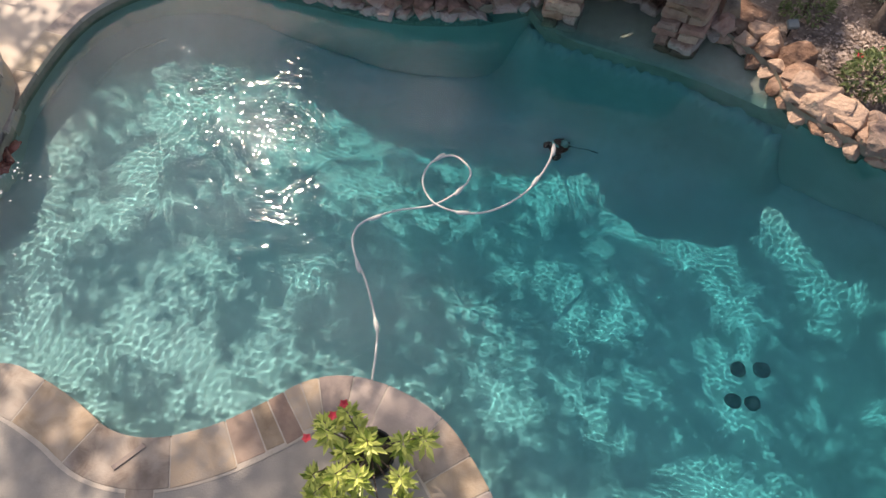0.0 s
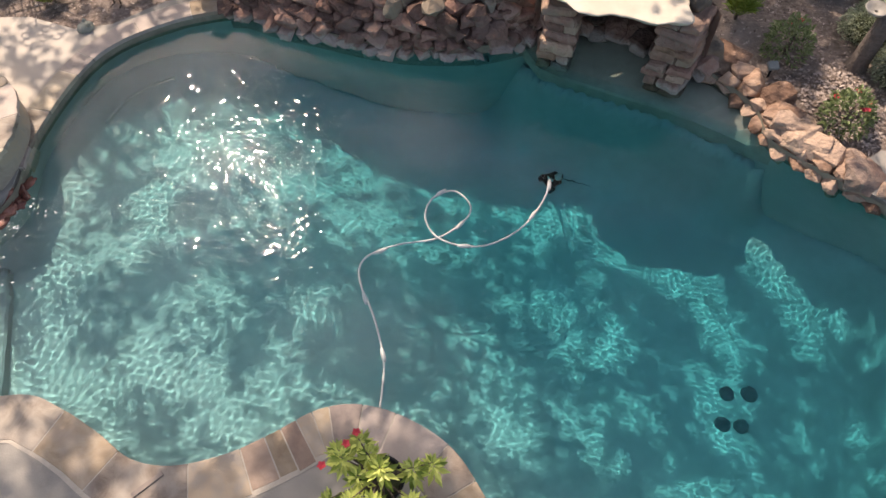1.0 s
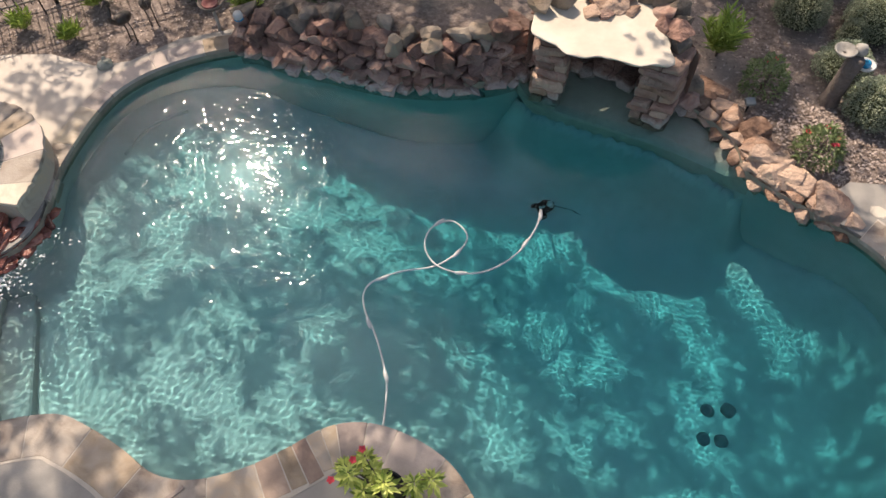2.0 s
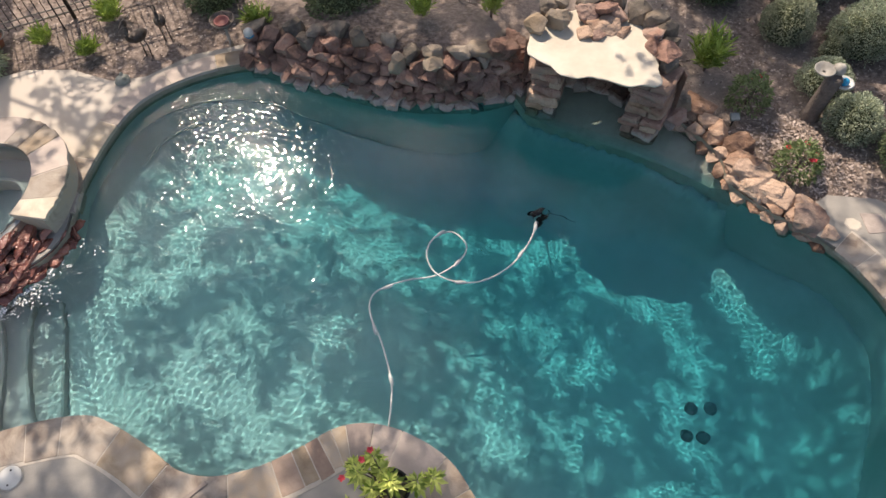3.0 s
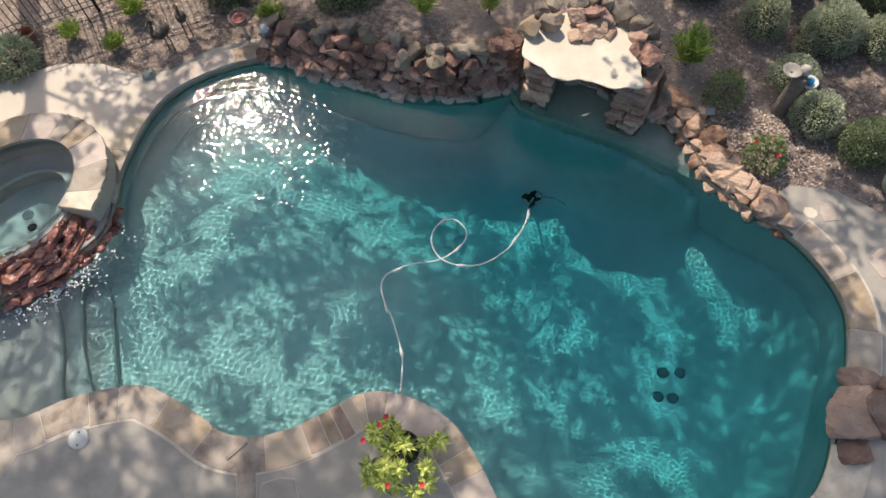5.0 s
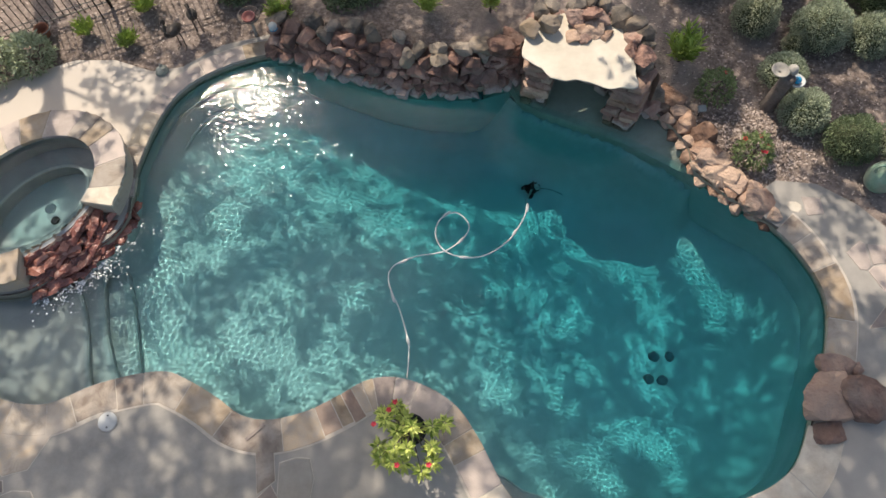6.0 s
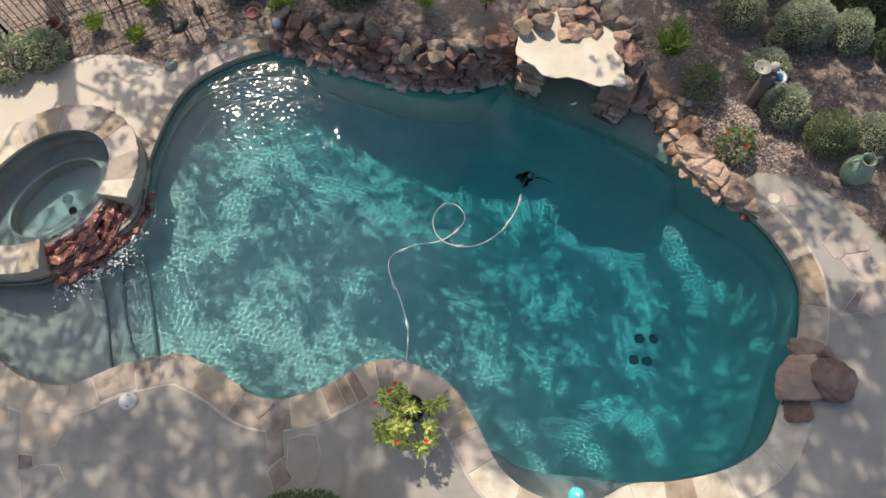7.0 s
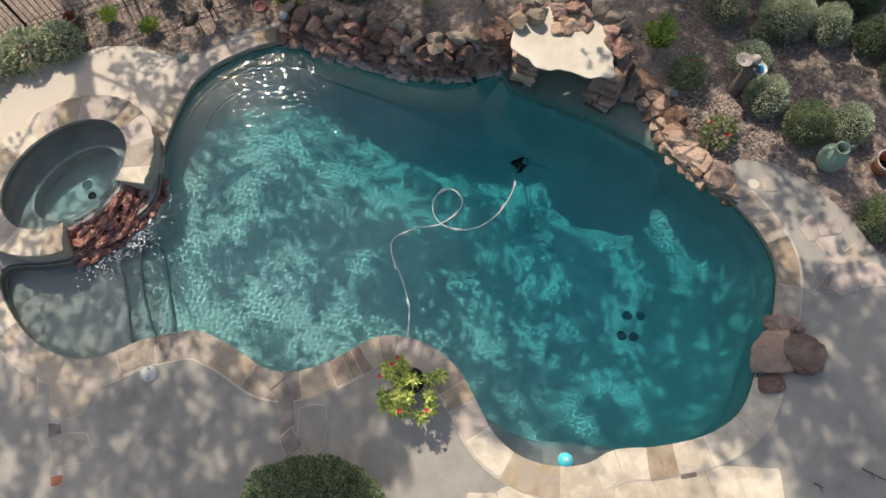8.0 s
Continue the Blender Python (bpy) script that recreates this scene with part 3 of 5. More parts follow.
def wave(x, y, d=None):
    """Ripples: a slow swell and short crests, livelier towards the spillway, calmer over the deep end."""
    calm = 1 - 0.78 / (1 + np.exp(-(x - 1.2 + 0.5 * (y - 1.0)) * 1.6))
    patchy = 0.85 + 0.35 * np.sin(x * 2.1 + 1.3 * np.sin(y * 1.7)) * np.sin(y * 2.4 + np.sin(x * 1.3))
    live = 1 + 2.2 * np.exp(-((x + 3.85) ** 2 + (y - 2.35) ** 2) / 0.3) + 0.3 * np.exp(-((x - 2.65) ** 2 + (y - 2.95) ** 2) / 0.1)
    return (0.0007 * ripples(x, y, 0.14, 0.072, 34, 5) * calm * patchy + 0.00017 * (1.15 - calm) * ripples(x, y, 0.085, 0.055, 24, 8) + 0.0011 * ripples(x, y, 0.8, 0.3, 14, 6)) * live


floor_ob = tagged(part("pool_floor", sheet(0.07, 0.12, lambda x, y, d: WATER - floor_depth(x, y, d)), M_PLASTER), "grey-green plastered pool floor under water", "pool", kind="structure")
floor_ob.cycles.is_caustics_receiver = True


def rim_band(z0, z1):
    bm = bmesh.new()
    up = [bm.verts.new((p.x, p.y, z1)) for p in RIM]
    lo = [bm.verts.new((p.x, p.y, z0)) for p in RIM]
    for k in range(len(RIM)):
        m = (k + 1) % len(RIM)
        bm.faces.new((up[k], up[m], lo[m], lo[k])).smooth = True
    return bm


tagged(part("waterline_band", rim_band(WATER - 0.08, -0.02), M_TILE_WALL), "dark olive waterline band of the pool wall", "pool wall", kind="structure")
wall_ob = tagged(part("pool_wall", rim_band(WATER - 2.0, WATER - 0.08), M_PLASTER), "plastered pool wall under water", "pool wall", kind="structure")
wall_ob.cycles.is_caustics_receiver = True

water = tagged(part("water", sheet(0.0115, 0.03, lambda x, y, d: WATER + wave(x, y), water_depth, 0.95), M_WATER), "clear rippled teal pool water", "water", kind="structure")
water.cycles.is_caustics_caster = True
sun_data.cycles.is_caustics_light = True

# pale edge of the bench that slopes into the floor at the curved end
bench = ledge_loop((-3.62, 3.0), (-1.15, 5.76), 0.34, 4)[1][8:-10]
bm = bmesh.new()
line = even(open_spline(bench, 4), 0.12)
gx, gy = np.array([p.x for p in line]), np.array([p.y for p in line])
tube(bm, [Vector((p.x, p.y, WATER - z + 0.004)) for p, z in zip(line, floor_depth(gx, gy, rim_distance_np(gx, gy)))], 0.028, 6)
tagged(part("bench_edge", bm, M_EDGE), "pale trim along the bench under water", "trim", kind="structure").cycles.is_caustics_receiver = True


# ---------------------------------------------------------------- spa
def ring_wall(inner, outr, z0, z1):
    bm = bmesh.new()
    n = len(inner)
    q = [[bm.verts.new((p.x, p.y, z)) for p in lp] for lp, z in ((inner, z0), (inner, z1), (outr, z1), (outr, z0))]
    for a, b in zip(q, q[1:]):
        for k in range(n - 1 if a is q[-1] else n):
            bm.faces.new((a[k], a[(k + 1) % n], b[(k + 1) % n], b[k]))
    bmesh.ops.recalc_face_normals(bm, faces=bm.faces[:])
    return bm


SPILL = (-86, -14)               # the arc of the spillway, degrees
spa = thing("spa", "raised oval spa with tan flagstone coping and spillway", "spa", (SPA_C.x, SPA_C.y, 0))
for name, bm, mat in (("basin", ring_wall(spa_ring(), spa_ring(0.06), -0.75, SPA_Z - 0.125), M_SHELF),
                      ("seat", ring_wall(spa_ring(-0.36), spa_ring(), -0.75, SPA_Z - 0.6), M_SHELF),
                      ("seat_edge", ring_wall(spa_ring(-0.365), spa_ring(-0.325), SPA_Z - 0.63, SPA_Z - 0.592), M_EDGE),
                      ("basin_floor", fill([spa_ring()], -0.62), M_PLASTER)):
    place(part(name, bm, mat), spa).cycles.is_caustics_receiver = True
bm = bmesh.new()
arc = [SPILL[1] + (360 + SPILL[0] - SPILL[1]) * k / 60 for k in range(61)]
q = [[bm.verts.new((*spa_pt(a, g), z)) for a in arc] for g, z in ((0.003, SPA_Z - 0.13), (0.003, SPA_Z - 0.05), (SPA_W - 0.03, SPA_Z - 0.05), (SPA_W - 0.01, -0.3))]
for r0, r1 in zip(q, q[1:]):
    for k in range(60):
        bm.faces.new((r0[k], r0[k + 1], r1[k + 1], r1[k])).smooth = False
for k in (0, 60):
    c = bm.verts.new((*spa_pt(arc[k], 0.003), -0.3))
    bm.faces.new((q[1][k], q[2][k], q[3][k], c))
bmesh.ops.recalc_face_normals(bm, faces=bm.faces[:])
place(part("outer_wall", bm, M_FLAG), spa)
me = fill([spa_ring()], SPA_Z - 0.085)
bmesh.ops.subdivide_edges(me, edges=me.edges[:], cuts=3, use_grid_fill=True)
spa_water = part("spa_water", me, M_SPA_WATER)
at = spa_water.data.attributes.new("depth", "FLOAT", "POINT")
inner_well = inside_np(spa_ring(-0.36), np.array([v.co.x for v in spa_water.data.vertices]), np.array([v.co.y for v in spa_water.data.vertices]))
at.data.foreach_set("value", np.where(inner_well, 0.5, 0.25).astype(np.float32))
for f in spa_water.data.polygons:
    f.use_smooth = True
tagged(spa_water, "clear still water in the spa", "water", kind="structure").cycles.is_caustics_caster = True
bm = lathe([(0.07, 0.0), (0.07, 0.012), (0.05, 0.018)], 16, True, None, (-4.95, 3.2, -0.62))
place(part("drain", bm, M_BLACK), spa)
bm = lathe([(0.09, 0.0), (0.09, 0.01), (0.06, 0.02)], 16, True, None, (-5.05, 3.42, -0.62))
place(part("drain_cover", bm, M_WHITE), spa)


# ---------------------------------------------------------------- flagstones
def flat_stone(name, loop, top, low, mat, parent, inset=0.007):
    """One flagstone: a flat piece with softened upper edge. loop: 2D points."""
    bm = bmesh.new()
    c = sum(loop, Vector((0, 0))) / len(loop)
    lo = [bm.verts.new((p.x, p.y, low)) for p in loop]
    up = [bm.verts.new((p.x, p.y, top - inset * 0.6)) for p in loop]
    cap = [bm.verts.new((*(p + (c - p).normalized() * inset), top)) for p in loop]
    n = len(loop)
    for a, b in ((lo, up), (up, cap)):
        for k in range(n):
            bm.faces.new((a[k], a[(k + 1) % n], b[(k + 1) % n], b[k]))
    bm.faces.new(cap)
    bmesh.ops.recalc_face_normals(bm, faces=bm.faces[:])
    return place(part(name, bm, mat), parent)


def coping(name, label, a, b, width, seed, dark_at=(), top=0.009):
    """A border of cut flagstones along the rim, bedded in pale grout."""
    rnd = random.Random(seed)
    idx = rim_run(a, b)
    base = thing(name, label, "coping", (*RIM[idx[len(idx) // 2]], 0), kind="structure")
    strip = [RIM[i] + RIM_N[i] * 0.015 for i in idx] + [RIM[i] + RIM_OUT[i] * (width + 0.022) for i in idx[::-1]]
    bm = thicken(fill([strip], 0.005), 0.06)
    tagged(place(part("grout", bm, M_GROUT), base))
    k = 0
    while k < len(idx) - 3:
        n = min(rnd.choice((3, 4, 5, 6, 7, 8, 9)), len(idx) - 1 - k)
        dark = any((RIM[idx[min(k + 2, len(idx) - 1)]] - Vector(q)).length < 0.14 for q in dark_at)
        n = min(4, n) if dark else n
        if len(idx) - 1 - k - n < 3:
            n = len(idx) - 1 - k
        seg = idx[k:k + n + 1]
        w = width * rnd.uniform(0.93, 1.03)
        low = -0.04 - 0.01 * rnd.random()
        gap = 0.006
        stone_kind = rnd.choice((M_FLAG, M_FLAG, M_FLAG, M_FLAG_CREAM, M_FLAG_PINK, M_FLAG_PINK, M_FLAG_GOLD))
        if RIM[idx[k]].x > 1.7 and RIM[idx[k]].y < -1.0:
            stone_kind = rnd.choice((M_FLAG_CREAM, M_FLAG_CREAM, M_FLAG_CREAM, M_FLAG_GOLD))    # paler stones round the bay
        if -0.8 < RIM[idx[k]].x < 0.05 and -0.25 < RIM[idx[k]].y < 0.3 and not dark:
            stone_kind = rnd.choice((M_FLAG_RED, M_FLAG_GOLD, M_FLAG_RED, M_FLAG))    # small reddish stones at the bend
            n = min(n, rnd.choice((2, 3)))
            seg = idx[k:k + n + 1]

        def piece(f0, f1, g1):
            inn, out = [], []
            for j, i in enumerate(seg):
                t = j / n
                push = (gap if j == 0 else -gap if j == n else 0)
                tang = Vector((-RIM_N[i].y, RIM_N[i].x))
                inn.append(RIM[i] + RIM_OUT[i] * f0 + tang * push)
                out.append(RIM[i] + RIM_OUT[i] * (f1 * (1 - t) + g1 * t) + tang * push)
            flat_stone("flagstone", inn + out[::-1], top + rnd.uniform(-0.0015, 0.0025), low, M_FLAG_DARK if dark else stone_kind, base)

        piece(-0.03, w, w * rnd.uniform(0.95, 1.03))
        k += n
    return base


coping("coping", "tan and gold flagstone coping round the pool", (6.12, 1.85), (6.27, -0.17), 0.36, 1)
coping("coping", "tan and gold flagstone coping round the pool", (5.78, -1.05), (-6.18, 1.8), 0.42, 2, ((0.05, 0.11),))
coping("coping", "narrow cream flagstone coping along the curved end", (-3.6, 3.3), (-1.4, 5.83), 0.26, 3)

spa_coping = thing("spa_coping", "cream and tan flagstone coping on the spa wall", "coping", (SPA_C.x, SPA_C.y, SPA_Z), kind="structure")
bm = bmesh.new()
q = [[bm.verts.new((*spa_pt(t, g), z)) for t in arc] for g, z in ((-0.02, SPA_Z - 0.06), (-0.02, SPA_Z - 0.004), (SPA_W - 0.005, SPA_Z - 0.004), (SPA_W - 0.005, SPA_Z - 0.06))]
for r0, r1 in zip(q, q[1:]):
    for k in range(60):
        bm.faces.new((r0[k], r0[k + 1], r1[k + 1], r1[k]))
bmesh.ops.recalc_face_normals(bm, faces=bm.faces[:])
place(part("grout", bm, M_GROUT), spa_coping)
rnd = random.Random(8)
ang = SPILL[1]
while ang < 360 + SPILL[0] - 3:
    step = min(rnd.uniform(9, 30), 360 + SPILL[0] - ang)
    if 360 + SPILL[0] - ang - step < 9:
        step = 360 + SPILL[0] - ang
    pts = [ang + 0.2 + (step - 0.4) * k / 5 for k in range(6)]
    flat_stone("flagstone", [spa_pt(t, -0.035) for t in pts] + [spa_pt(t, SPA_W + rnd.uniform(-0.01, 0.02)) for t in pts[::-1]], SPA_Z + rnd.uniform(-0.001, 0.004), SPA_Z - 0.06, rnd.choice((M_FLAG_CREAM, M_FLAG_CREAM, M_FLAG, M_FLAG_PINK, M_FLAG_GOLD)), spa_coping)
    ang += step

# stones let into the patio, each in a pale joint; the last imitates a lit spot
INLAY = [(((-5.22, 0.0), (-4.5, 0.06), (-4.42, -0.25), (-4.68, -0.66), (-5.0, -0.72), (-5.2, -0.55)), 0), (((-5.2, -0.74), (-5.0, -0.78), (-4.97, -0.92), (-5.18, -0.96)), 1),
         (((-5.15, -1.02), (-4.85, -0.92), (-4.6, -0.95), (-4.47, -1.2), (-4.6, -1.38), (-5.08, -1.4)), 2), (((-1.6, -1.3), (-1.42, -1.15), (-1.27, -1.42), (-1.5, -1.6)), 1), (((-1.3, -0.88), (-1.08, -0.83), (-0.9, -0.86), (-0.85, -1.12), (-0.94, -1.5), (-1.18, -1.57), (-1.33, -1.3)), 2),
         (((-1.62, -0.7), (-1.38, -0.72), (-1.36, -1.1), (-1.6, -1.25)), 0), (((6.98, 0.2), (7.4, 0.58), (7.46, 0.2)), 1), (((7.52, 0.2), (7.5, 0.75), (7.85, 0.95), (8.1, 0.35)), 0),
         (((2.66, -2.62), (2.95, -2.58), (3.0, -2.78), (2.6, -2.8)), 2), (((3.15, -2.55), (3.24, -2.75), (3.1, -2.76)), 2), (((4.35, -2.35), (4.6, -2.33), (4.6, -2.4), (4.36, -2.42)), 1),
         (((-5.1, -1.55), (-4.9, -1.53), (-4.92, -1.68), (-5.08, -1.7)), 3), (((1.75, -2.55), (2.2, -2.5), (2.15, -2.9), (1.65, -2.9)), 0), (((-5.75, 0.1), (-5.45, 0.02), (-5.4, -0.3), (-5.7, -0.4)), 0),
         # pale piece standing in for a bright sunlit spot on the patio
         (((6.37, 2.17), (6.42, 2.24), (6.5, 2.23), (6.56, 2.17), (6.55, 2.1), (6.48, 2.06), (6.4, 2.09)), 4)]
for loop, tone in INLAY:
    pts = [Vector(p) for p in loop]
    c = sum(pts, Vector((0, 0))) / len(pts)
    wide = [p + (p - c).normalized() * 0.011 for p in pts]
    flat_stone("joint", wide, 0.004, -0.03, M_GROUT, patio, 0.002)
    flat_stone("flagstone", pts, 0.0075, -0.03, (M_FLAG, M_FLAG_DARK, M_STONE_GREY, M_TERRA, M_SLAB)[tone], patio, 0.008)

# thin dark stone across the coping
flat_stone("flagstone", [Vector(p) for p in ((-1.77, -0.52), (-1.74, -0.555), (-1.49, -0.375), (-1.52, -0.34))], 0.024, -0.03, M_FLAG_DARK, patio, 0.006)


def cells(seeds, keep, shrink):
    """Voronoi cells of the seeds, cut by halving lines, that lie wholly where keep() says."""
    out = []
    for a in seeds:
        poly = [a + Vector(d) for d in ((-1.2, -1.2), (1.2, -1.2), (1.2, 1.2), (-1.2, 1.2))]
        for b in seeds:
            if b is a or (b - a).length > 2.4:
                continue
            nrm, mid = (b - a).normalized(), (a + b) / 2 - (b - a).normalized() * shrink
            cut = []
            for p, q in zip(poly, poly[1:] + poly[:1]):
                dp, dq = (p - mid).dot(nrm), (q - mid).dot(nrm)
                if dp <= 0:
                    cut.append(p)
                if dp * dq < 0:
                    cut.append(p.lerp(q, dp / (dp - dq)))
            poly = cut
            if len(poly) < 3:
                break
        if len(poly) >= 3 and all(keep(p) for p in poly):
            out.append(poly)
    return out


rnd = random.Random(31)
deck_np = deck


def on_walk(p):
    x, y = np.array([p.x]), np.array([p.y])
    return bool(inside_np(deck_np, x, y)[0]) and float(rim_distance_np(x, y)[0]) > 0.4 and p.y > 0.1 and p.x < 8.6


seeds = [Vector((5.9 + 0.42 * i + rnd.uniform(-0.15, 0.15), 0.0 + 0.42 * j + rnd.uniform(-0.15, 0.15))) for i in range(-1, 8) for j in range(-1, 9)]
for poly in cells(seeds, on_walk, 0.012):
    flat_stone("flagstone", poly, 0.009, -0.03, M_FLAG_PINK, patio, 0.008)

# broad cream stones in the sun round the bay
rnd = random.Random(44)


def by_bay(p):
    x, y = np.array([p.x]), np.array([p.y])
    return 0.9 < p.x < 6.0 and -4.6 < p.y < -0.6 and float(rim_distance_np(x, y)[0]) > 0.445 and not inside_np(RIM, x, y)[0]


seeds = [Vector((0.6 + 0.8 * i + rnd.uniform(-0.25, 0.25), -4.8 + 0.7 * j + rnd.uniform(-0.22, 0.22))) for i in range(-1, 8) for j in range(-1, 7)]
for poly in cells(seeds, lambda p: True, 0.002):
    c = sum(poly, Vector((0, 0))) / len(poly)
    fine = even(poly, 0.1, True)
    if sum(by_bay(p) for p in fine) < 3:
        continue
    kept = []
    for p in fine:
        t = 1.0
        while t > 0.05 and not by_bay(c.lerp(p, t)):
            t -= 0.04
        kept.append(c.lerp(p, t))
    if by_bay(c):
        flat_stone("flagstone", kept, 0.0035, -0.03, M_FLAG_CREAM, patio, 0.004)

# skimmer lid
lid = thing("skimmer_lid", "round white plastic skimmer lid set in the patio", "skimmer lid", (-3.66, -0.12, 0.0))
part("cover", lathe([(0.13, 0.0), (0.13, 0.008), (0.12, 0.012), (0.02, 0.013)], 28, True), M_WHITE, lid)
part("ring", lathe([(0.15, 0.0), (0.145, 0.005), (0.135, 0.006), (0.134, 0.0)], 28), M_SHELL, lid)
for y in (-0.08, 0.08):
    part("finger_hole", lathe([(0.012, 0.012), (0.012, 0.016)], 10, True, None, (0, y, 0)), M_BLACK, lid)

# ---------------------------------------------------------------- rocks
ROCKS_RED = [rock_mesh("stone_red", s, 0.85, 14, 0.06, M_ROCK, 0.9) for s in range(12)]
ROCKS_GREY = [rock_mesh("stone_grey", 20 + s, 0.85, 18, 0.07, M_ROCK_GREY, 0.45) for s in range(6)]
ROCKS_TAN = [rock_mesh("stone_tan", 40 + s, 0.8, 16, 0.05, M_ROCK_TAN, 0.72) for s in range(8)]
ROCKS_WET = [rock_mesh("stone_wet", 60 + s, 0.6, 12, 0.12, M_ROCK_WET, 0.7) for s in range(6)]
ROCKS_BROWN = [rock_mesh("stone_brown", 80 + s, 0.75, 26, 0.07, M_BOULDER, 0.45) for s in range(4)]


def stone(parent, me, at, size, turn=0.0, tilt=0.0, name="stone"):
    ob = new(name, me)
    ob.matrix_basis = pose(*at, tilt, tilt * 0.6, turn) @ Matrix.Diagonal((*size, 1))
    return place(ob, parent)


rnd = random.Random(5)
rock_wall = thing("rock_wall", "stacked red sandstone rock wall at the water's edge", "rock wall", (0.8, 5.6, -0.05))
wall_run = even([RIM[i] for i in rim_run((-1.42, 5.83), (2.75, 5.0))], 0.21)
wall_n = [-n for n in normals2(wall_run, False)]
for row, (back, z, sz) in enumerate(((0.0, -0.13, 0.25), (0.07, 0.0, 0.27), (0.15, 0.13, 0.28), (0.25, 0.26, 0.29), (0.37, 0.38, 0.3), (0.56, 0.46, 0.4))):
    at_s = rnd.uniform(0, 0.15)
    while at_s < len(wall_run) - 1:
        k = int(at_s)
        p, n = wall_run[k].lerp(wall_run[k + 1], at_s - k), wall_n[k]
        along = at_s / (len(wall_run) - 1)
        low = min(1.0, 0.35 + along * 2.2)
        spread = 1.0 if along < 0.55 else 0.75
        w = sz * rnd.uniform(0.75, 1.25)
        at_s += w * (0.82 if row < 5 else 1.15) / 0.21
        q = p + n * (back * spread + rnd.uniform(-0.03, 0.03))
        face = math.degrees(math.atan2(n.y, n.x)) + 90
        grey = row == 5 or (row == 4 and rnd.random() < 0.5)
        stone(rock_wall, rnd.choice(ROCKS_GREY if grey else ROCKS_RED), (q.x, q.y, (z + rnd.uniform(-0.03, 0.03)) * low), (w * rnd.uniform(1.0, 1.2), w * 0.95, w * rnd.uniform(0.8, 1.1)), face + rnd.uniform(-14, 14) + rnd.choice((0, 90, 180, 270)), rnd.uniform(-12, 12))
# stone core that the face is bedded on
bm = bmesh.new()
core_rows = [[bm.verts.new((p.x + n.x * o * (1.0 if k / len(wall_run) < 0.55 else 0.75), p.y + n.y * o, z * (min(1.0, 0.35 + k / len(wall_run) * 2.2) if z > 0 else 1.0))) for k, (p, n) in enumerate(zip(wall_run, wall_n))] for o, z in ((-0.01, -0.45), (-0.02, -0.2), (0.03, -0.1), (0.16, 0.1), (0.3, 0.3), (0.5, 0.42))]
for a, b in zip(core_rows, core_rows[1:]):
    for k in range(len(a) - 1):
        bm.faces.new((a[k], a[k + 1], b[k + 1], b[k])).smooth = True
bmesh.ops.recalc_face_normals(bm, faces=bm.faces[:])
place(part("core", bm, M_ROCK), rock_wall)
# earth behind the wall
bm = bmesh.new()
ridge = [[bm.verts.new((p.x + n.x * o, p.y + n.y * o, z * min(1.0, 0.35 + k / len(wall_run) * 2.2))) for k, (p, n) in enumerate(zip(wall_run, wall_n))] for o, z in ((0.45, 0.3), (0.6, 0.42), (1.3, 0.36), (2.3, -0.07))]
for a, b in zip(ridge, ridge[1:]):
    for k in range(len(a) - 1):
        bm.faces.new((a[k], a[k + 1], b[k + 1], b[k])).smooth = True
bmesh.ops.recalc_face_normals(bm, faces=bm.faces[:])
tagged(part("garden_bank", bm, M_MULCH), "mulched bank behind the rock wall", "ground", kind="structure")

grotto = thing("grotto", "stone grotto with a flat cream slab roof over the water", "grotto", (3.4, 4.6, -0.15))
slab_pts = [(2.58, 4.58), (2.64, 4.82), (2.72, 5.0), (3.0, 5.25), (3.6, 5.35), (4.2, 5.1), (4.3, 4.6), (4.24, 4.25), (4.19, 3.85), (4.0, 3.88), (3.81, 3.87), (3.55, 3.99), (3.33, 4.09), (3.1, 4.1), (2.94, 4.18), (2.78, 4.4)]
slab_loop = even(closed_spline([Vector(p) for p in slab_pts], 4), 0.07, True)
slab_loop = [p + Vector((noise.noise(Vector((p.x * 5, p.y * 5, 1))), noise.noise(Vector((p.x * 5, p.y * 5, 7))))) * 0.03 for p in slab_loop]
bm = bmesh.new()
c = sum(slab_loop, Vector((0, 0))) / len(slab_loop)
levels = []
for grow, z in ((-0.1, 0.88), (-0.05, 0.915), (-0.015, 0.945), (0.0, 0.96), (-0.003, 0.968), (-0.014, 0.973)):
    levels.append([bm.verts.new((*(p + (p - c).normalized() * (grow + 0.012 * noise.noise(Vector((p.x * 9, p.y * 9, z * 30))))), z + 0.02 * noise.noise(Vector((p.x * 2, p.y * 2, 3))))) for p in slab_loop])
for a, b in zip(levels, levels[1:]):
    for k in range(len(a)):
        bm.faces.new((a[k], a[(k + 1) % len(a)], b[(k + 1) % len(a)], b[k]))
bm.faces.new(levels[-1])
bm.faces.new(levels[0][::-1])
bmesh.ops.recalc_face_normals(bm, faces=bm.faces[:])
place(part("slab", bm, M_SLAB, None, "smooth cream stone slab"), grotto)
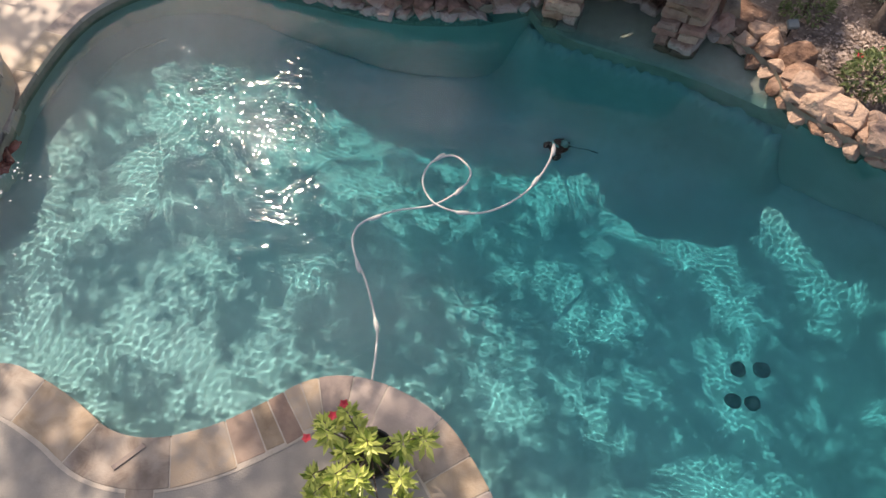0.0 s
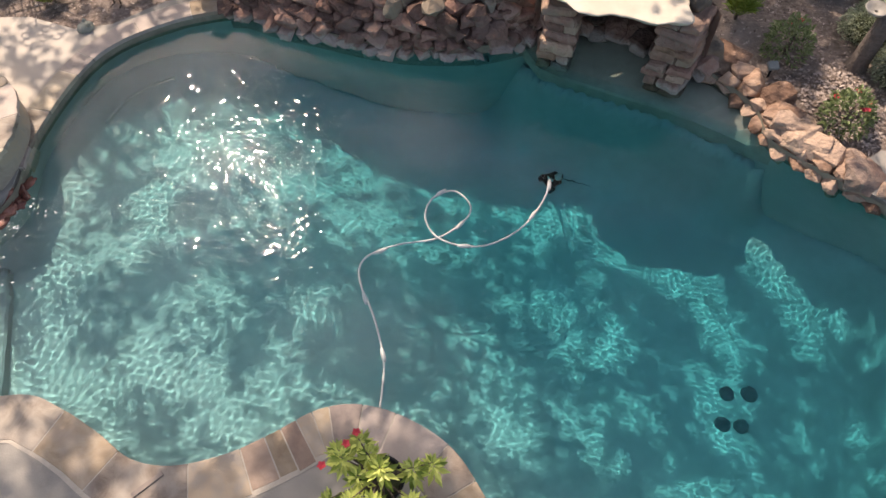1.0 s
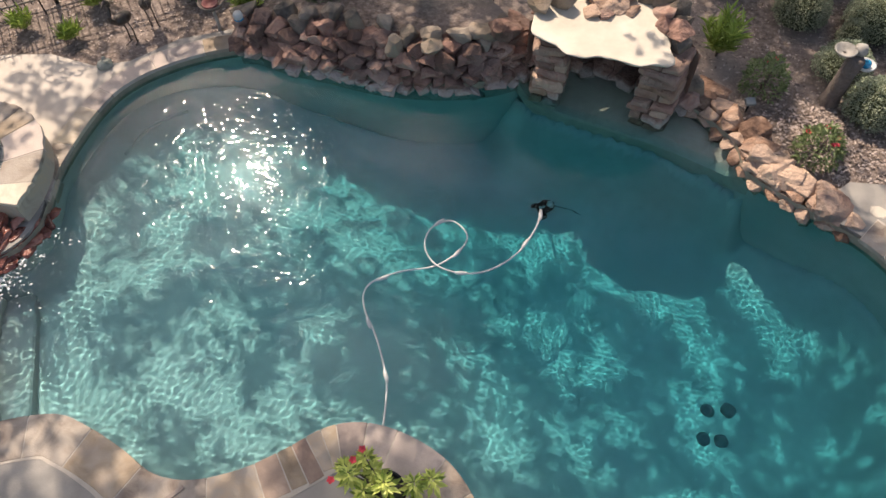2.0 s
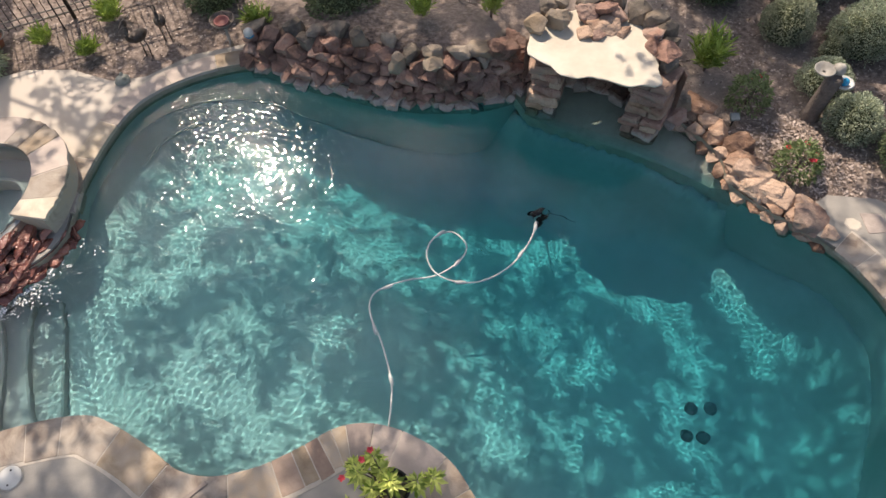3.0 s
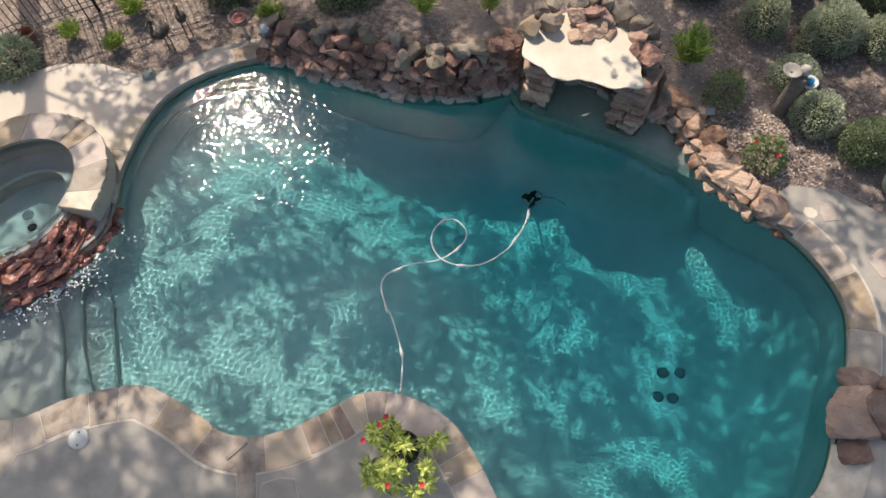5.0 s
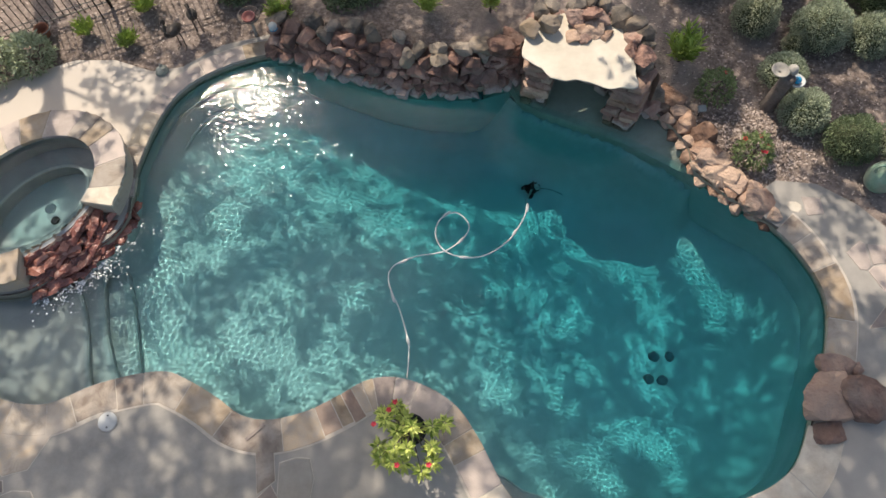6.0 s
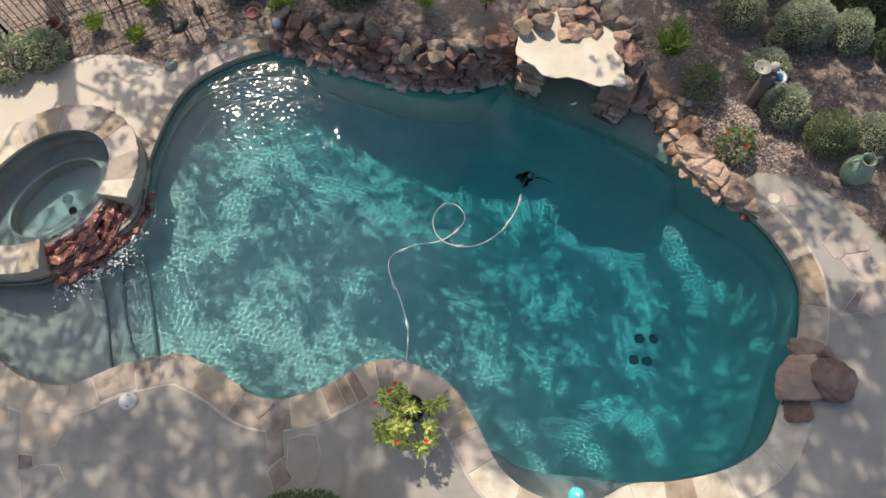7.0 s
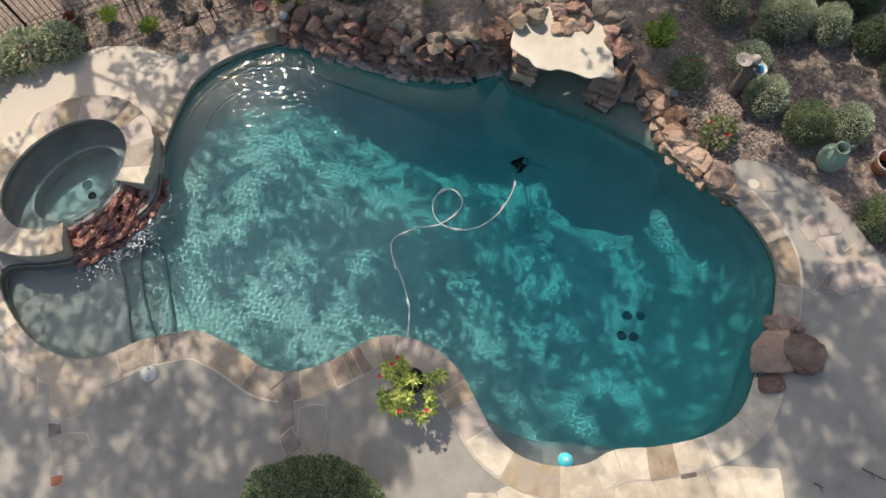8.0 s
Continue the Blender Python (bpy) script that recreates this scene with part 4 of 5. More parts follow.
# piers: x, y at the foot, x, y at the top, stones, spread, top height
for bx, by, tx, ty, n, r, top, kindred in ((4.5, 4.45, 4.4, 4.68, 11, 0.15, 0.75, 0), (2.5, 5.1, 2.5, 5.2, 12, 0.2, 0.75, 0), (3.2, 5.55, 3.3, 5.5, 12, 0.3, 0.75, 0), (4.0, 5.4, 4.0, 5.4, 12, 0.3, 0.75, 0)):
    for k in range(n):
        t = k / (n - 1)
        q = Vector((bx, by)).lerp(Vector((tx, ty)), t) + Vector((rnd.uniform(-r, r), rnd.uniform(-r, r) * 0.8))
        w = rnd.uniform(0.28, 0.42)
        stone(grotto, rnd.choice(ROCKS_RED + (ROCKS_TAN if kindred else [])), (q.x, q.y, -0.2 + t * (top + 0.1)), (w * 1.1, w, w * 0.85), rnd.uniform(0, 360), rnd.uniform(-12, 12))


def layered_pier(quad, z0, z1, seed):
    """A pier of ledge stones: rough flat courses, each of one or two pieces."""
    rnd = random.Random(seed)
    z = z0
    while z < z1 - 0.03:
        h = min(rnd.uniform(0.09, 0.19), z1 - z)
        q = [Vector(c) + Vector((rnd.uniform(-0.05, 0.05), rnd.uniform(-0.05, 0.05))) for c in quad]
        cut = rnd.uniform(0.35, 0.65)
        halves = [q] if rnd.random() < 0.35 else [[q[0], q[0].lerp(q[1], cut - 0.02), q[3].lerp(q[2], cut - 0.02), q[3]], [q[0].lerp(q[1], cut + 0.02), q[1], q[2], q[3].lerp(q[2], cut + 0.02)]]
        for piece in halves:
            loop = even(piece, 0.07, True)
            mid = sum(loop, Vector((0, 0))) / len(loop)
            bm = bmesh.new()
            rings = []
            for t, grow in ((0.0, -0.03), (0.12, 0.0), (0.5, 0.012), (0.85, 0.0), (1.0, -0.03)):
                rings.append([bm.verts.new((*(c + (c - mid).normalized() * (grow + 0.035 * noise.noise(Vector((c.x * 7, c.y * 7, z * 9 + t))))), z + h * t + 0.02 * noise.noise(Vector((c.x * 5, c.y * 5, z + 4))))) for c in loop])
            for r0, r1 in zip(rings, rings[1:]):
                for k in range(len(loop)):
                    bm.faces.new((r0[k], r0[(k + 1) % len(loop)], r1[(k + 1) % len(loop)], r1[k]))
            bm.faces.new(rings[-1])
            bm.faces.new(rings[0][::-1])
            bmesh.ops.recalc_face_normals(bm, faces=bm.faces[:])
            place(part("stone", bm, rnd.choice((M_ROCK, M_ROCK_TAN, M_BOULDER))), grotto)
        z += h


layered_pier([(3.9, 4.06), (4.3, 3.8), (4.6, 4.22), (4.22, 4.48)], -0.28, 0.86, 3)
layered_pier([(2.68, 4.6), (3.06, 4.45), (3.2, 4.76), (2.75, 5.02)], -0.28, 0.86, 4)
# stones along the back of the hollow
for p in even([RIM[i] for i in rim_run((2.85, 5.05), (4.62, 4.2))], 0.2):
    w = rnd.uniform(0.28, 0.38)
    stone(grotto, rnd.choice(ROCKS_RED), (p.x, p.y, rnd.uniform(-0.12, -0.02)), (w * 1.2, w, w), rnd.uniform(0, 360), rnd.uniform(-10, 10))
# dark back wall of the grotto
bm = bmesh.new()
back_line = open_spline([Vector(p) for p in ((2.62, 4.95), (3.0, 5.2), (3.6, 5.25), (4.15, 5.0), (4.5, 4.5), (4.62, 4.1))], 5)
lo = [bm.verts.new((p.x, p.y, -0.5)) for p in back_line]
hi = [bm.verts.new((p.x, p.y, 0.84)) for p in back_line]
for k in range(len(lo) - 1):
    bm.faces.new((lo[k], lo[k + 1], hi[k + 1], hi[k]))
place(part("back_wall", bm, M_ROCK), grotto)
# crown of stones on the slab's back and side: x, y, height, size, set
for x, y, z, w, kin in ((2.78, 5.02, 1.08, 0.34, 0), (3.05, 5.06, 1.1, 0.36, 0), (2.95, 5.3, 1.12, 0.3, 0), (3.12, 5.36, 1.16, 0.28, 0), (3.52, 5.4, 1.12, 0.36, 0), (3.75, 5.46, 1.14, 0.34, 0), (3.95, 5.38, 1.1, 0.32, 0),
                        (3.45, 5.14, 1.1, 0.3, 1), (3.72, 5.18, 1.12, 0.32, 1), (3.9, 5.12, 1.12, 0.3, 1), (3.38, 4.86, 1.02, 0.26, 2), (3.56, 4.8, 1.0, 0.2, 1), (3.72, 4.96, 1.03, 0.4, 2), (3.88, 4.84, 1.01, 0.22, 2), (3.55, 4.98, 1.03, 0.3, 2),
                        (4.18, 5.12, 1.06, 0.4, 0), (4.38, 4.95, 1.06, 0.4, 0), (4.5, 4.78, 1.04, 0.34, 0), (4.3, 4.74, 1.04, 0.3, 1), (4.48, 4.58, 1.02, 0.24, 0), (4.26, 4.52, 1.01, 0.26, 1), (4.36, 4.36, 1.03, 0.36, 1), (4.38, 4.24, 0.96, 0.28, 0),
                        (4.72, 4.25, 0.2, 0.36, 0), (4.62, 4.05, 0.15, 0.3, 1)):
    stone(grotto, rnd.choice((ROCKS_GREY, ROCKS_RED, ROCKS_TAN)[kin]), (x, y, z - 0.02), (w * 1.05, w * 0.95, w * (0.95, 0.75, 0.5)[kin]), rnd.uniform(0, 360), rnd.uniform(-10, 10))

rock_edge = thing("rock_edging", "row of orange sandstone rocks edging the pool", "rock edging", (5.4, 3.0, -0.05))
edge_run = even([RIM[i] for i in rim_run((4.72, 4.08), (6.05, 1.95))], 0.225)
for k, (p, n) in enumerate(zip(edge_run, [-n for n in normals2(edge_run, False)])):
    for back, z, lo_w, hi_w in ((0.01, -0.13, 0.2, 0.28), (0.11, -0.03, 0.2, 0.28), (0.27, 0.02, 0.33, 0.47)):
        if back > 0.2 and k > len(edge_run) - 3:
            continue
        q = p + n * (back + rnd.uniform(-0.03, 0.05))
        w = rnd.uniform(lo_w, hi_w)
        stone(rock_edge, rnd.choice(ROCKS_TAN), (q.x, q.y, z), (w * 1.1, w, w * 0.8), rnd.uniform(0, 360), rnd.uniform(-12, 12))

stone(rock_edge, ROCKS_BROWN[1], (5.93, 2.3, 0.02), (0.52, 0.46, 0.36), 30, 4)

boulders = thing("boulder", "flat brown boulders set into the patio at the pool", "boulder", (6.2, -0.8, 0))
for at_, size, turn, k in (((6.12, -0.72, 0.06), (0.95, 0.72, 0.4), 8, 0), ((6.52, -0.76, 0.12), (0.66, 0.72, 0.4), 60, 1), ((6.0, -1.16, 0.02), (0.5, 0.34, 0.3), 5, 2), ((6.32, -0.28, 0.03), (0.62, 0.34, 0.3), -15, 3), ((6.62, -0.35, 0.0), (0.24, 0.18, 0.16), 20, 2)):
    stone(boulders, ROCKS_BROWN[k], at_, size, turn, 3)

bank = thing("spillway", "wet dark red stone spillway from the spa", "spillway", (-4.3, 2.4, -0.15))
for h in range(7):
    for k in range(11):
        deg = SPILL[0] + 3 + (SPILL[1] - SPILL[0] - 6) * (k + 0.5 * (h % 2)) / 10.5 + rnd.uniform(-2, 2)
        q = spa_pt(deg, 0.1 + 0.075 * h)
        w = rnd.uniform(0.15, 0.25)
        stone(bank, rnd.choice(ROCKS_WET), (q.x, q.y, 0.2 - 0.052 * h + rnd.uniform(-0.03, 0.03)), (w * 1.6, w * 0.8, w * 0.6), deg + 90 + rnd.uniform(-25, 25), rnd.uniform(-16, 16))
for p in even([RIM[i] for i in rim_run((-4.95, 1.9), (-3.6, 3.2))], 0.12):
    w = rnd.uniform(0.18, 0.26)
    stone(bank, rnd.choice(ROCKS_WET), (p.x, p.y, rnd.uniform(-0.16, -0.1)), (w * 1.5, w * 0.9, w * 0.6), rnd.uniform(0, 360), rnd.uniform(-14, 14))
# froth where the spill meets the pool; white beads stand in for glints too
rng = np.random.default_rng(41)


def froth(n, at, r0, r1):
    bm = bmesh.new()
    for k in range(n):
        x, y, z = at(k)
        r = r0 + (r1 - r0) * rng.random() ** 2.5
        bmesh.ops.create_icosphere(bm, subdivisions=1, radius=1.0, matrix=Matrix.Translation((x, y, z)) @ Matrix.Rotation(rng.uniform(0, 3), 4, "Z") @ Matrix.Diagonal((r, r * rng.uniform(0.35, 0.8), r * 0.35, 1)))
    return smooth(bm)


def by_spill(k):
    deg = rng.uniform(SPILL[0] - 2, SPILL[1] + 3) if k % 3 else rng.normal(-52, 9)
    q = spa_pt(deg, 0.6 + abs(rng.normal(0, 0.13 if k % 5 else 0.3)))
    return q.x, q.y, WATER + 0.004


tagged(part("spill_foam", froth(620, by_spill, 0.005, 0.026), M_FOAM_GLINT), "white froth and imitated glints on the water under the spillway", "foam", kind="stuff")
for deg in range(-80, -16, 9):
    q = spa_pt(deg, 0.03)
    stone(bank, rnd.choice(ROCKS_TAN), (q.x, q.y, 0.19), (0.24, 0.16, 0.14), deg + 90, 4)


# ---------------------------------------------------------------- plants
def ball_leaves(rng, n, r, h, shell=0.3, flat_top=0.0):
    """Leaf places and ways on a rounded body."""
    v = rng.normal(size=(n, 3))
    v[:, 2] = np.abs(v[:, 2]) * 0.95 - 0.12
    v /= np.linalg.norm(v, axis=1, keepdims=True)
    k = 1 - shell * rng.random((n, 1)) ** 2
    bumps = np.array([1 + 0.13 * noise.noise(Vector(p) * 2.4 + Vector((r * 9, h * 5, 0))) + 0.07 * noise.noise(Vector(p) * 6.5) for p in v])[:, None]
    c = v * k * bumps * np.array([r, r, h * 0.8])
    c[:, 2] += h * 0.22
    return c, v + rng.normal(size=(n, 3)) * 0.6


def bush(name, label, at, r, h, mat, n, leaf, seed, width=0.5, flowers=0, stretch=1.0, category="shrub", core_part=True):
    rng = np.random.default_rng(seed)
    ob = thing(name, label, category, at)
    bm = bmesh.new()
    tube(bm, [Vector((0, 0, -0.1)), Vector((0.02, 0.01, h * 0.3)), Vector((0.05, 0.02, h * 0.65))], [0.035, 0.025, 0.01], 7)
    part("stem", bm, M_BARK, ob)
    c, a = ball_leaves(rng, n, r, h)
    c[:, 0] *= stretch
    tagged(part("foliage", leaf_mesh("foliage", c, a, leaf * rng.uniform(0.7, 1.3, n), mat, width, seed=seed), None, ob), kind="stuff")
    # solid core in a dark colour that stands in for shade between the leaves
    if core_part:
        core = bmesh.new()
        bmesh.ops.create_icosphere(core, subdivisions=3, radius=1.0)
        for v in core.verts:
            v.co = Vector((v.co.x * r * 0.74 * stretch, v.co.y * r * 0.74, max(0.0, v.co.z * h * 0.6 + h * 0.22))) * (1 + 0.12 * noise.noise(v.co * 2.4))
        part("shade_core", smooth(core), M_INNER, ob)
    for k in range(flowers):
        j = int(rng.integers(0, n))
        while c[j][2] < h * 0.5:
            j = int(rng.integers(0, n))
        flower(ob, Vector(c[j]) * 1.05, 0.045, seed + k)
    return ob


def flower(parent, at, r, seed):
    """A red bloom of five petals."""
    rng = np.random.default_rng(seed)
    ang = np.arange(5) * 2 * math.pi / 5 + rng.random() * 6
    ax = np.stack([np.cos(ang), np.sin(ang), np.full(5, 0.45)], 1)
    return part("bloom", leaf_mesh("bloom", np.tile(np.array(at), (5, 1)), ax, np.full(5, r), M_PETAL, 0.95, 0.1, seed), None, parent, "red bloom")


LEAVES = (M_LEAF_BUSH, M_LEAF_HEDGE, M_LEAF_GREY)
BUSHES = [(6.9, 4.5, 0.33, 0.45, 0, 1.15), (7.0, 3.7, 0.38, 0.55, 0, 1.0), (7.56, 3.12, 0.4, 0.6, 1, 1.0), (8.3, 3.03, 0.37, 0.55, 0, 0.9), (7.7, 5.25, 0.47, 0.7, 0, 1.0), (8.45, 5.0, 0.4, 0.6, 0, 0.8), (6.7, 5.6, 0.38, 0.65, 2, 1.0),
          (7.25, 5.05, 0.19, 0.35, 2, 1.0), (7.2, 6.5, 0.5, 0.7, 0, 1.0), (9.1, 5.9, 0.7, 0.9, 1, 1.0), (9.6, 3.9, 0.5, 0.6, 1, 1.0), (8.4, 1.3, 0.4, 0.5, 1, 1.0), (8.2, 6.9, 0.7, 0.9, 1, 1.0), (5.9, 6.7, 0.5, 0.7, 1, 1.0), (9.2, 4.7, 0.4, 0.5, 1, 1.0)]
for k, (x, y, r, h, kin, st) in enumerate(BUSHES):
    bush("shrub", ("rounded clipped grey-green shrub in mulch", "dark green rounded shrub in mulch", "silvery loose shrub in mulch")[kin], (x, y, -0.06), r, h, LEAVES[kin], int(5200 * (r / 0.4) ** 2), 0.034, 100 + k, 0.55, stretch=st)
bush("flowering_shrub", "loose green shrub with small red flowers in mulch", (5.75, 4.3, -0.06), 0.27, 0.5, M_LEAF_MID, 620, 0.07, 140, 0.45, 2, core_part=False)
bush("flowering_shrub", "loose green shrub with small red flowers in mulch", (6.05, 3.1, -0.06), 0.27, 0.45, M_LEAF_MID, 620, 0.07, 141, 0.45, 6, core_part=False)
for k, (x, y, r, h) in enumerate(((-5.5, 6.12, 0.36, 0.5), (-6.1, 5.98, 0.42, 0.55), (-6.8, 5.75, 0.42, 0.5))):
    bush("shrub", "loose silver-green shrub along the fence", (x, y, -0.06), r, h, M_LEAF_SILVER, 800, 0.105, 150 + k, 0.45, core_part=False)
bush("shrub", "dark loose shrub behind the rock wall", (0.05, 6.75, 0.1), 0.55, 0.6, M_LEAF_HEDGE, 1800, 0.07, 160, 0.45)
bush("shrub", "dark loose shrub behind the rock wall", (-2.05, 7.3, -0.06), 0.4, 0.6, M_LEAF_HEDGE, 1200, 0.07, 161, 0.45)
bush("hedge", "dark green clipped dome hedge beside the patio", (-1.12, -2.72, 0.0), 1.12, 1.0, M_LEAF_HEDGE, 26000, 0.045, 77, 0.55, category="hedge")


def tuft(name, label, at, r, h, n, mat, seed, blade=0.2, narrow=0.14, lean=0.5):
    """An upright clump of narrow leaves along several stems."""
    rng = np.random.default_rng(seed)
    ob = thing(name, label, "plant", at)
    stems = max(5, n // 26)
    cs, ax = [], []
    for k in range(stems):
        a = rng.uniform(0, 2 * math.pi)
        rr = r * math.sqrt(rng.random())
        foot = np.array([rr * 0.35 * math.cos(a), rr * 0.35 * math.sin(a), 0.0])
        head_ = np.array([rr * math.cos(a), rr * math.sin(a), h * rng.uniform(0.65, 1.0)])
        for t in np.linspace(0.25, 1, 26):
            b = rng.uniform(0, 2 * math.pi)
            cs.append(foot + (head_ - foot) * t)
            ax.append(np.array([math.cos(b), math.sin(b), lean + rng.random()]))
    tagged(part("foliage", leaf_mesh("foliage", cs, ax, blade * rng.uniform(0.6, 1.2, len(cs)), mat, narrow, 0.06, seed=seed), None, ob), kind="stuff")
    bm = bmesh.new()
    tube(bm, [Vector((0, 0, -0.3)), Vector((0.01, 0, h * 0.5))], [0.03, 0.012], 6)
    part("stem", bm, M_BARK, ob)
    return ob


for k, (x, y, z, r, h, n, bl) in enumerate(((1.26, 6.15, 0.3, 0.24, 0.6, 620, 0.13), (2.29, 6.1, 0.3, 0.2, 0.6, 560, 0.13), (5.33, 5.0, -0.06, 0.26, 0.6, 500, 0.24), (-4.65, 6.62, -0.06, 0.16, 0.26, 340, 0.16), (-3.86, 6.33, -0.06, 0.16, 0.24, 300, 0.18), (-3.65, 7.05, -0.06, 0.2, 0.3, 400, 0.2), (-1.25, 6.62, -0.06, 0.26, 0.4, 460, 0.16))):
    tuft("leafy_clump", "bright yellow-green leafy clump in the mulch", (x, y, z), r, h, n, M_LEAF_BRIGHT, 300 + k, bl)

pot_plant = thing("potted_hibiscus", "hibiscus with red flowers in a dark round pot", "potted plant", (0.45, -0.8, -0.0))
part("pot", lathe([(0.14, 0.0), (0.17, 0.12), (0.195, 0.28), (0.205, 0.32), (0.18, 0.32), (0.17, 0.27), (0.02, 0.26)], 28, False, None, (0.04, 0.15, 0)), M_BLACK, pot_plant)
part("soil", lathe([(0.17, 0.26), (0.16, 0.28), (0.05, 0.29)], 20, True, None, (0.04, 0.15, 0)), M_INNER, pot_plant)
rng = np.random.default_rng(9)
cs, ax, sz, tips = [], [], [], []
for x, y, z in ((-0.11, 0.42, 0.62), (-0.25, 0.25, 0.74), (0.08, 0.11, 0.88), (0.33, 0.11, 0.76), (0.49, 0.16, 0.66), (-0.36, -0.19, 0.6), (-0.16, -0.11, 0.82), (0.0, -0.14, 0.84), (0.3, -0.14, 0.72), (0.3, -0.3, 0.6), (0.15, -0.4, 0.64), (-0.3, 0.36, 0.58),
                (-0.38, -0.04, 0.56), (-0.22, -0.26, 0.66), (-0.04, 0.3, 0.6), (-0.12, 0.1, 0.7), (-0.08, -0.28, 0.56)):
    tip = np.array([x, y, z])
    tips.append(tip)
    n = 32
    for j in range(n):
        a = j * 2.4 + rng.uniform(-0.3, 0.3)
        up = 1.2 - 1.25 * (j / n)
        cs.append(tip + np.array([0.012 * math.cos(a), 0.012 * math.sin(a), -0.008 * j]))
        ax.append(np.array([math.cos(a), math.sin(a), up * 0.7]))
        sz.append(0.065 + 0.09 * (j / n) + rng.uniform(-0.01, 0.015))
tagged(part("foliage", leaf_mesh("foliage", cs, ax, sz, M_LEAF_HIB, 0.38, 0.08, 4), None, pot_plant), kind="stuff")
for k, t in enumerate(tips):
    bm = bmesh.new()
    s = Vector((0.04, 0.15, 0.28))
    tube(bm, [s, s.lerp(Vector(t), 0.5) + Vector((0, 0, 0.06)), Vector(t)], [0.012, 0.008, 0.004], 5)
    part("branch", bm, M_BARK, pot_plant)
for k, (x, y, z) in enumerate(((-0.4, 0.2, 0.7), (-0.12, 0.46, 0.66), (-0.2, 0.36, 0.7), (-0.14, -0.32, 0.7), (0.25, -0.35, 0.68))):
    flower(pot_plant, Vector((x, y, z)), 0.045, 500 + k)


# ---------------------------------------------------------------- pool cleaner, hose, drains
def floor_z(x, y):
    q = np.array([x]), np.array([y])
    return WATER - float(floor_depth(*q, rim_distance_np(*q))[0])


hose = thing("pool_hose", "white floating pool cleaner hose with floats", "hose", (0.46, 0.14, WATER))
HOSE = [(0.46, 0.13), (0.5, 0.4), (0.51, 0.67), (0.42, 1.14), (0.31, 1.46), (0.29, 1.7), (0.41, 1.86), (0.74, 1.96), (1.15, 2.0), (1.47, 2.2), (1.56, 2.41), (1.39, 2.62), (1.14, 2.54), (1.04, 2.29), (1.15, 2.0), (1.44, 1.87), (1.77, 1.88), (2.13, 2.08), (2.4, 2.41), (2.5, 2.65)]
line = open_spline([Vector((x, y, WATER + 0.012 + (0.03 if i == 14 else 0))) for i, (x, y) in enumerate(HOSE)], 8)
line += [Vector((2.52, 2.8, WATER - 0.15)), Vector((2.6, 3.0, WATER - 0.6)), Vector((2.81, 3.56, floor_z(2.83, 3.62) + 0.22))]
bm = bmesh.new()
tube(bm, line, 0.0115, 8)
place(part("tube", bm, M_HOSE), hose)
for x, y, nx, ny in ((0.51, 0.67, 0.42, 1.14), (0.34, 1.33, 0.31, 1.46), (0.52, 1.89, 0.74, 1.96), (1.42, 2.15, 1.47, 2.2), (1.44, 1.87, 1.6, 1.85), (2.24, 2.2, 2.4, 2.41), (1.24, 2.61, 1.14, 2.54), (2.49, 2.6, 2.52, 2.75)):
    d = (Vector((nx, ny, 0)) - Vector((x, y, 0))).normalized()
    c = Vector((x, y, WATER + 0.014))
    bm = bmesh.new()
    tube(bm, [c + d * k for k in (-0.075, -0.048, -0.016, 0.016, 0.048, 0.075)], [0.012, 0.02, 0.024, 0.024, 0.02, 0.012], 10)
    place(part("float", bm, M_WHITE), hose)

CX, CY = 2.83, 3.62
cz = floor_z(CX, CY)
cleaner = thing("pool_cleaner", "black pool cleaner with white top on the pool floor", "pool cleaner", (CX, CY, cz), turn=25)
bm = bmesh.new()
bmesh.ops.create_cube(bm, size=1.0)
bmesh.ops.scale(bm, vec=(0.3, 0.24, 0.14), verts=bm.verts[:])
bmesh.ops.bevel(bm, geom=bm.edges[:], offset=0.04, segments=2, affect="EDGES")
bmesh.ops.translate(bm, vec=(0, 0, 0.13), verts=bm.verts[:])
part("body", smooth(bm), M_BLACK, cleaner)
for x, y in ((-0.12, -0.14), (-0.12, 0.14), (0.13, 0.0)):
    bm = lathe([(0.07, -0.025), (0.08, -0.015), (0.08, 0.015), (0.07, 0.025)], 16, True)
    bmesh.ops.rotate(bm, matrix=Matrix.Rotation(radians(90), 3, "X"), verts=bm.verts[:])
    bmesh.ops.translate(bm, vec=(x, y, 0.08), verts=bm.verts[:])
    part("wheel", bm, M_BLACK, cleaner)
part("top_cap", lathe([(0.07, 0.19), (0.06, 0.23), (0.03, 0.25)], 16, True, None, (0.09, -0.03, 0)), M_WHITE, cleaner)
bm = bmesh.new()
tube(bm, open_spline([Vector(p) for p in ((0.14, -0.05, 0.12), (0.35, -0.24, 0.1), (0.5, -0.44, 0.06), (0.7, -0.62, 0.04))], 5), 0.007, 6)
part("sweep_tail", bm, M_BLACK, cleaner)
cleaner.scale = (0.8, 0.8, 0.8)

for x, y in ((4.38, 0.43), (4.63, 0.41), (4.22, 0.08), (4.43, 0.04)):
    ob = thing("floor_drain", "round black drain cover on the pool floor", "drain", (x, y, floor_z(x, y)), group="drain covers on the pool floor")
    part("cover", lathe([(0.08, 0.0), (0.088, 0.012), (0.075, 0.03), (0.03, 0.036)], 20, True), M_DRAIN, ob)

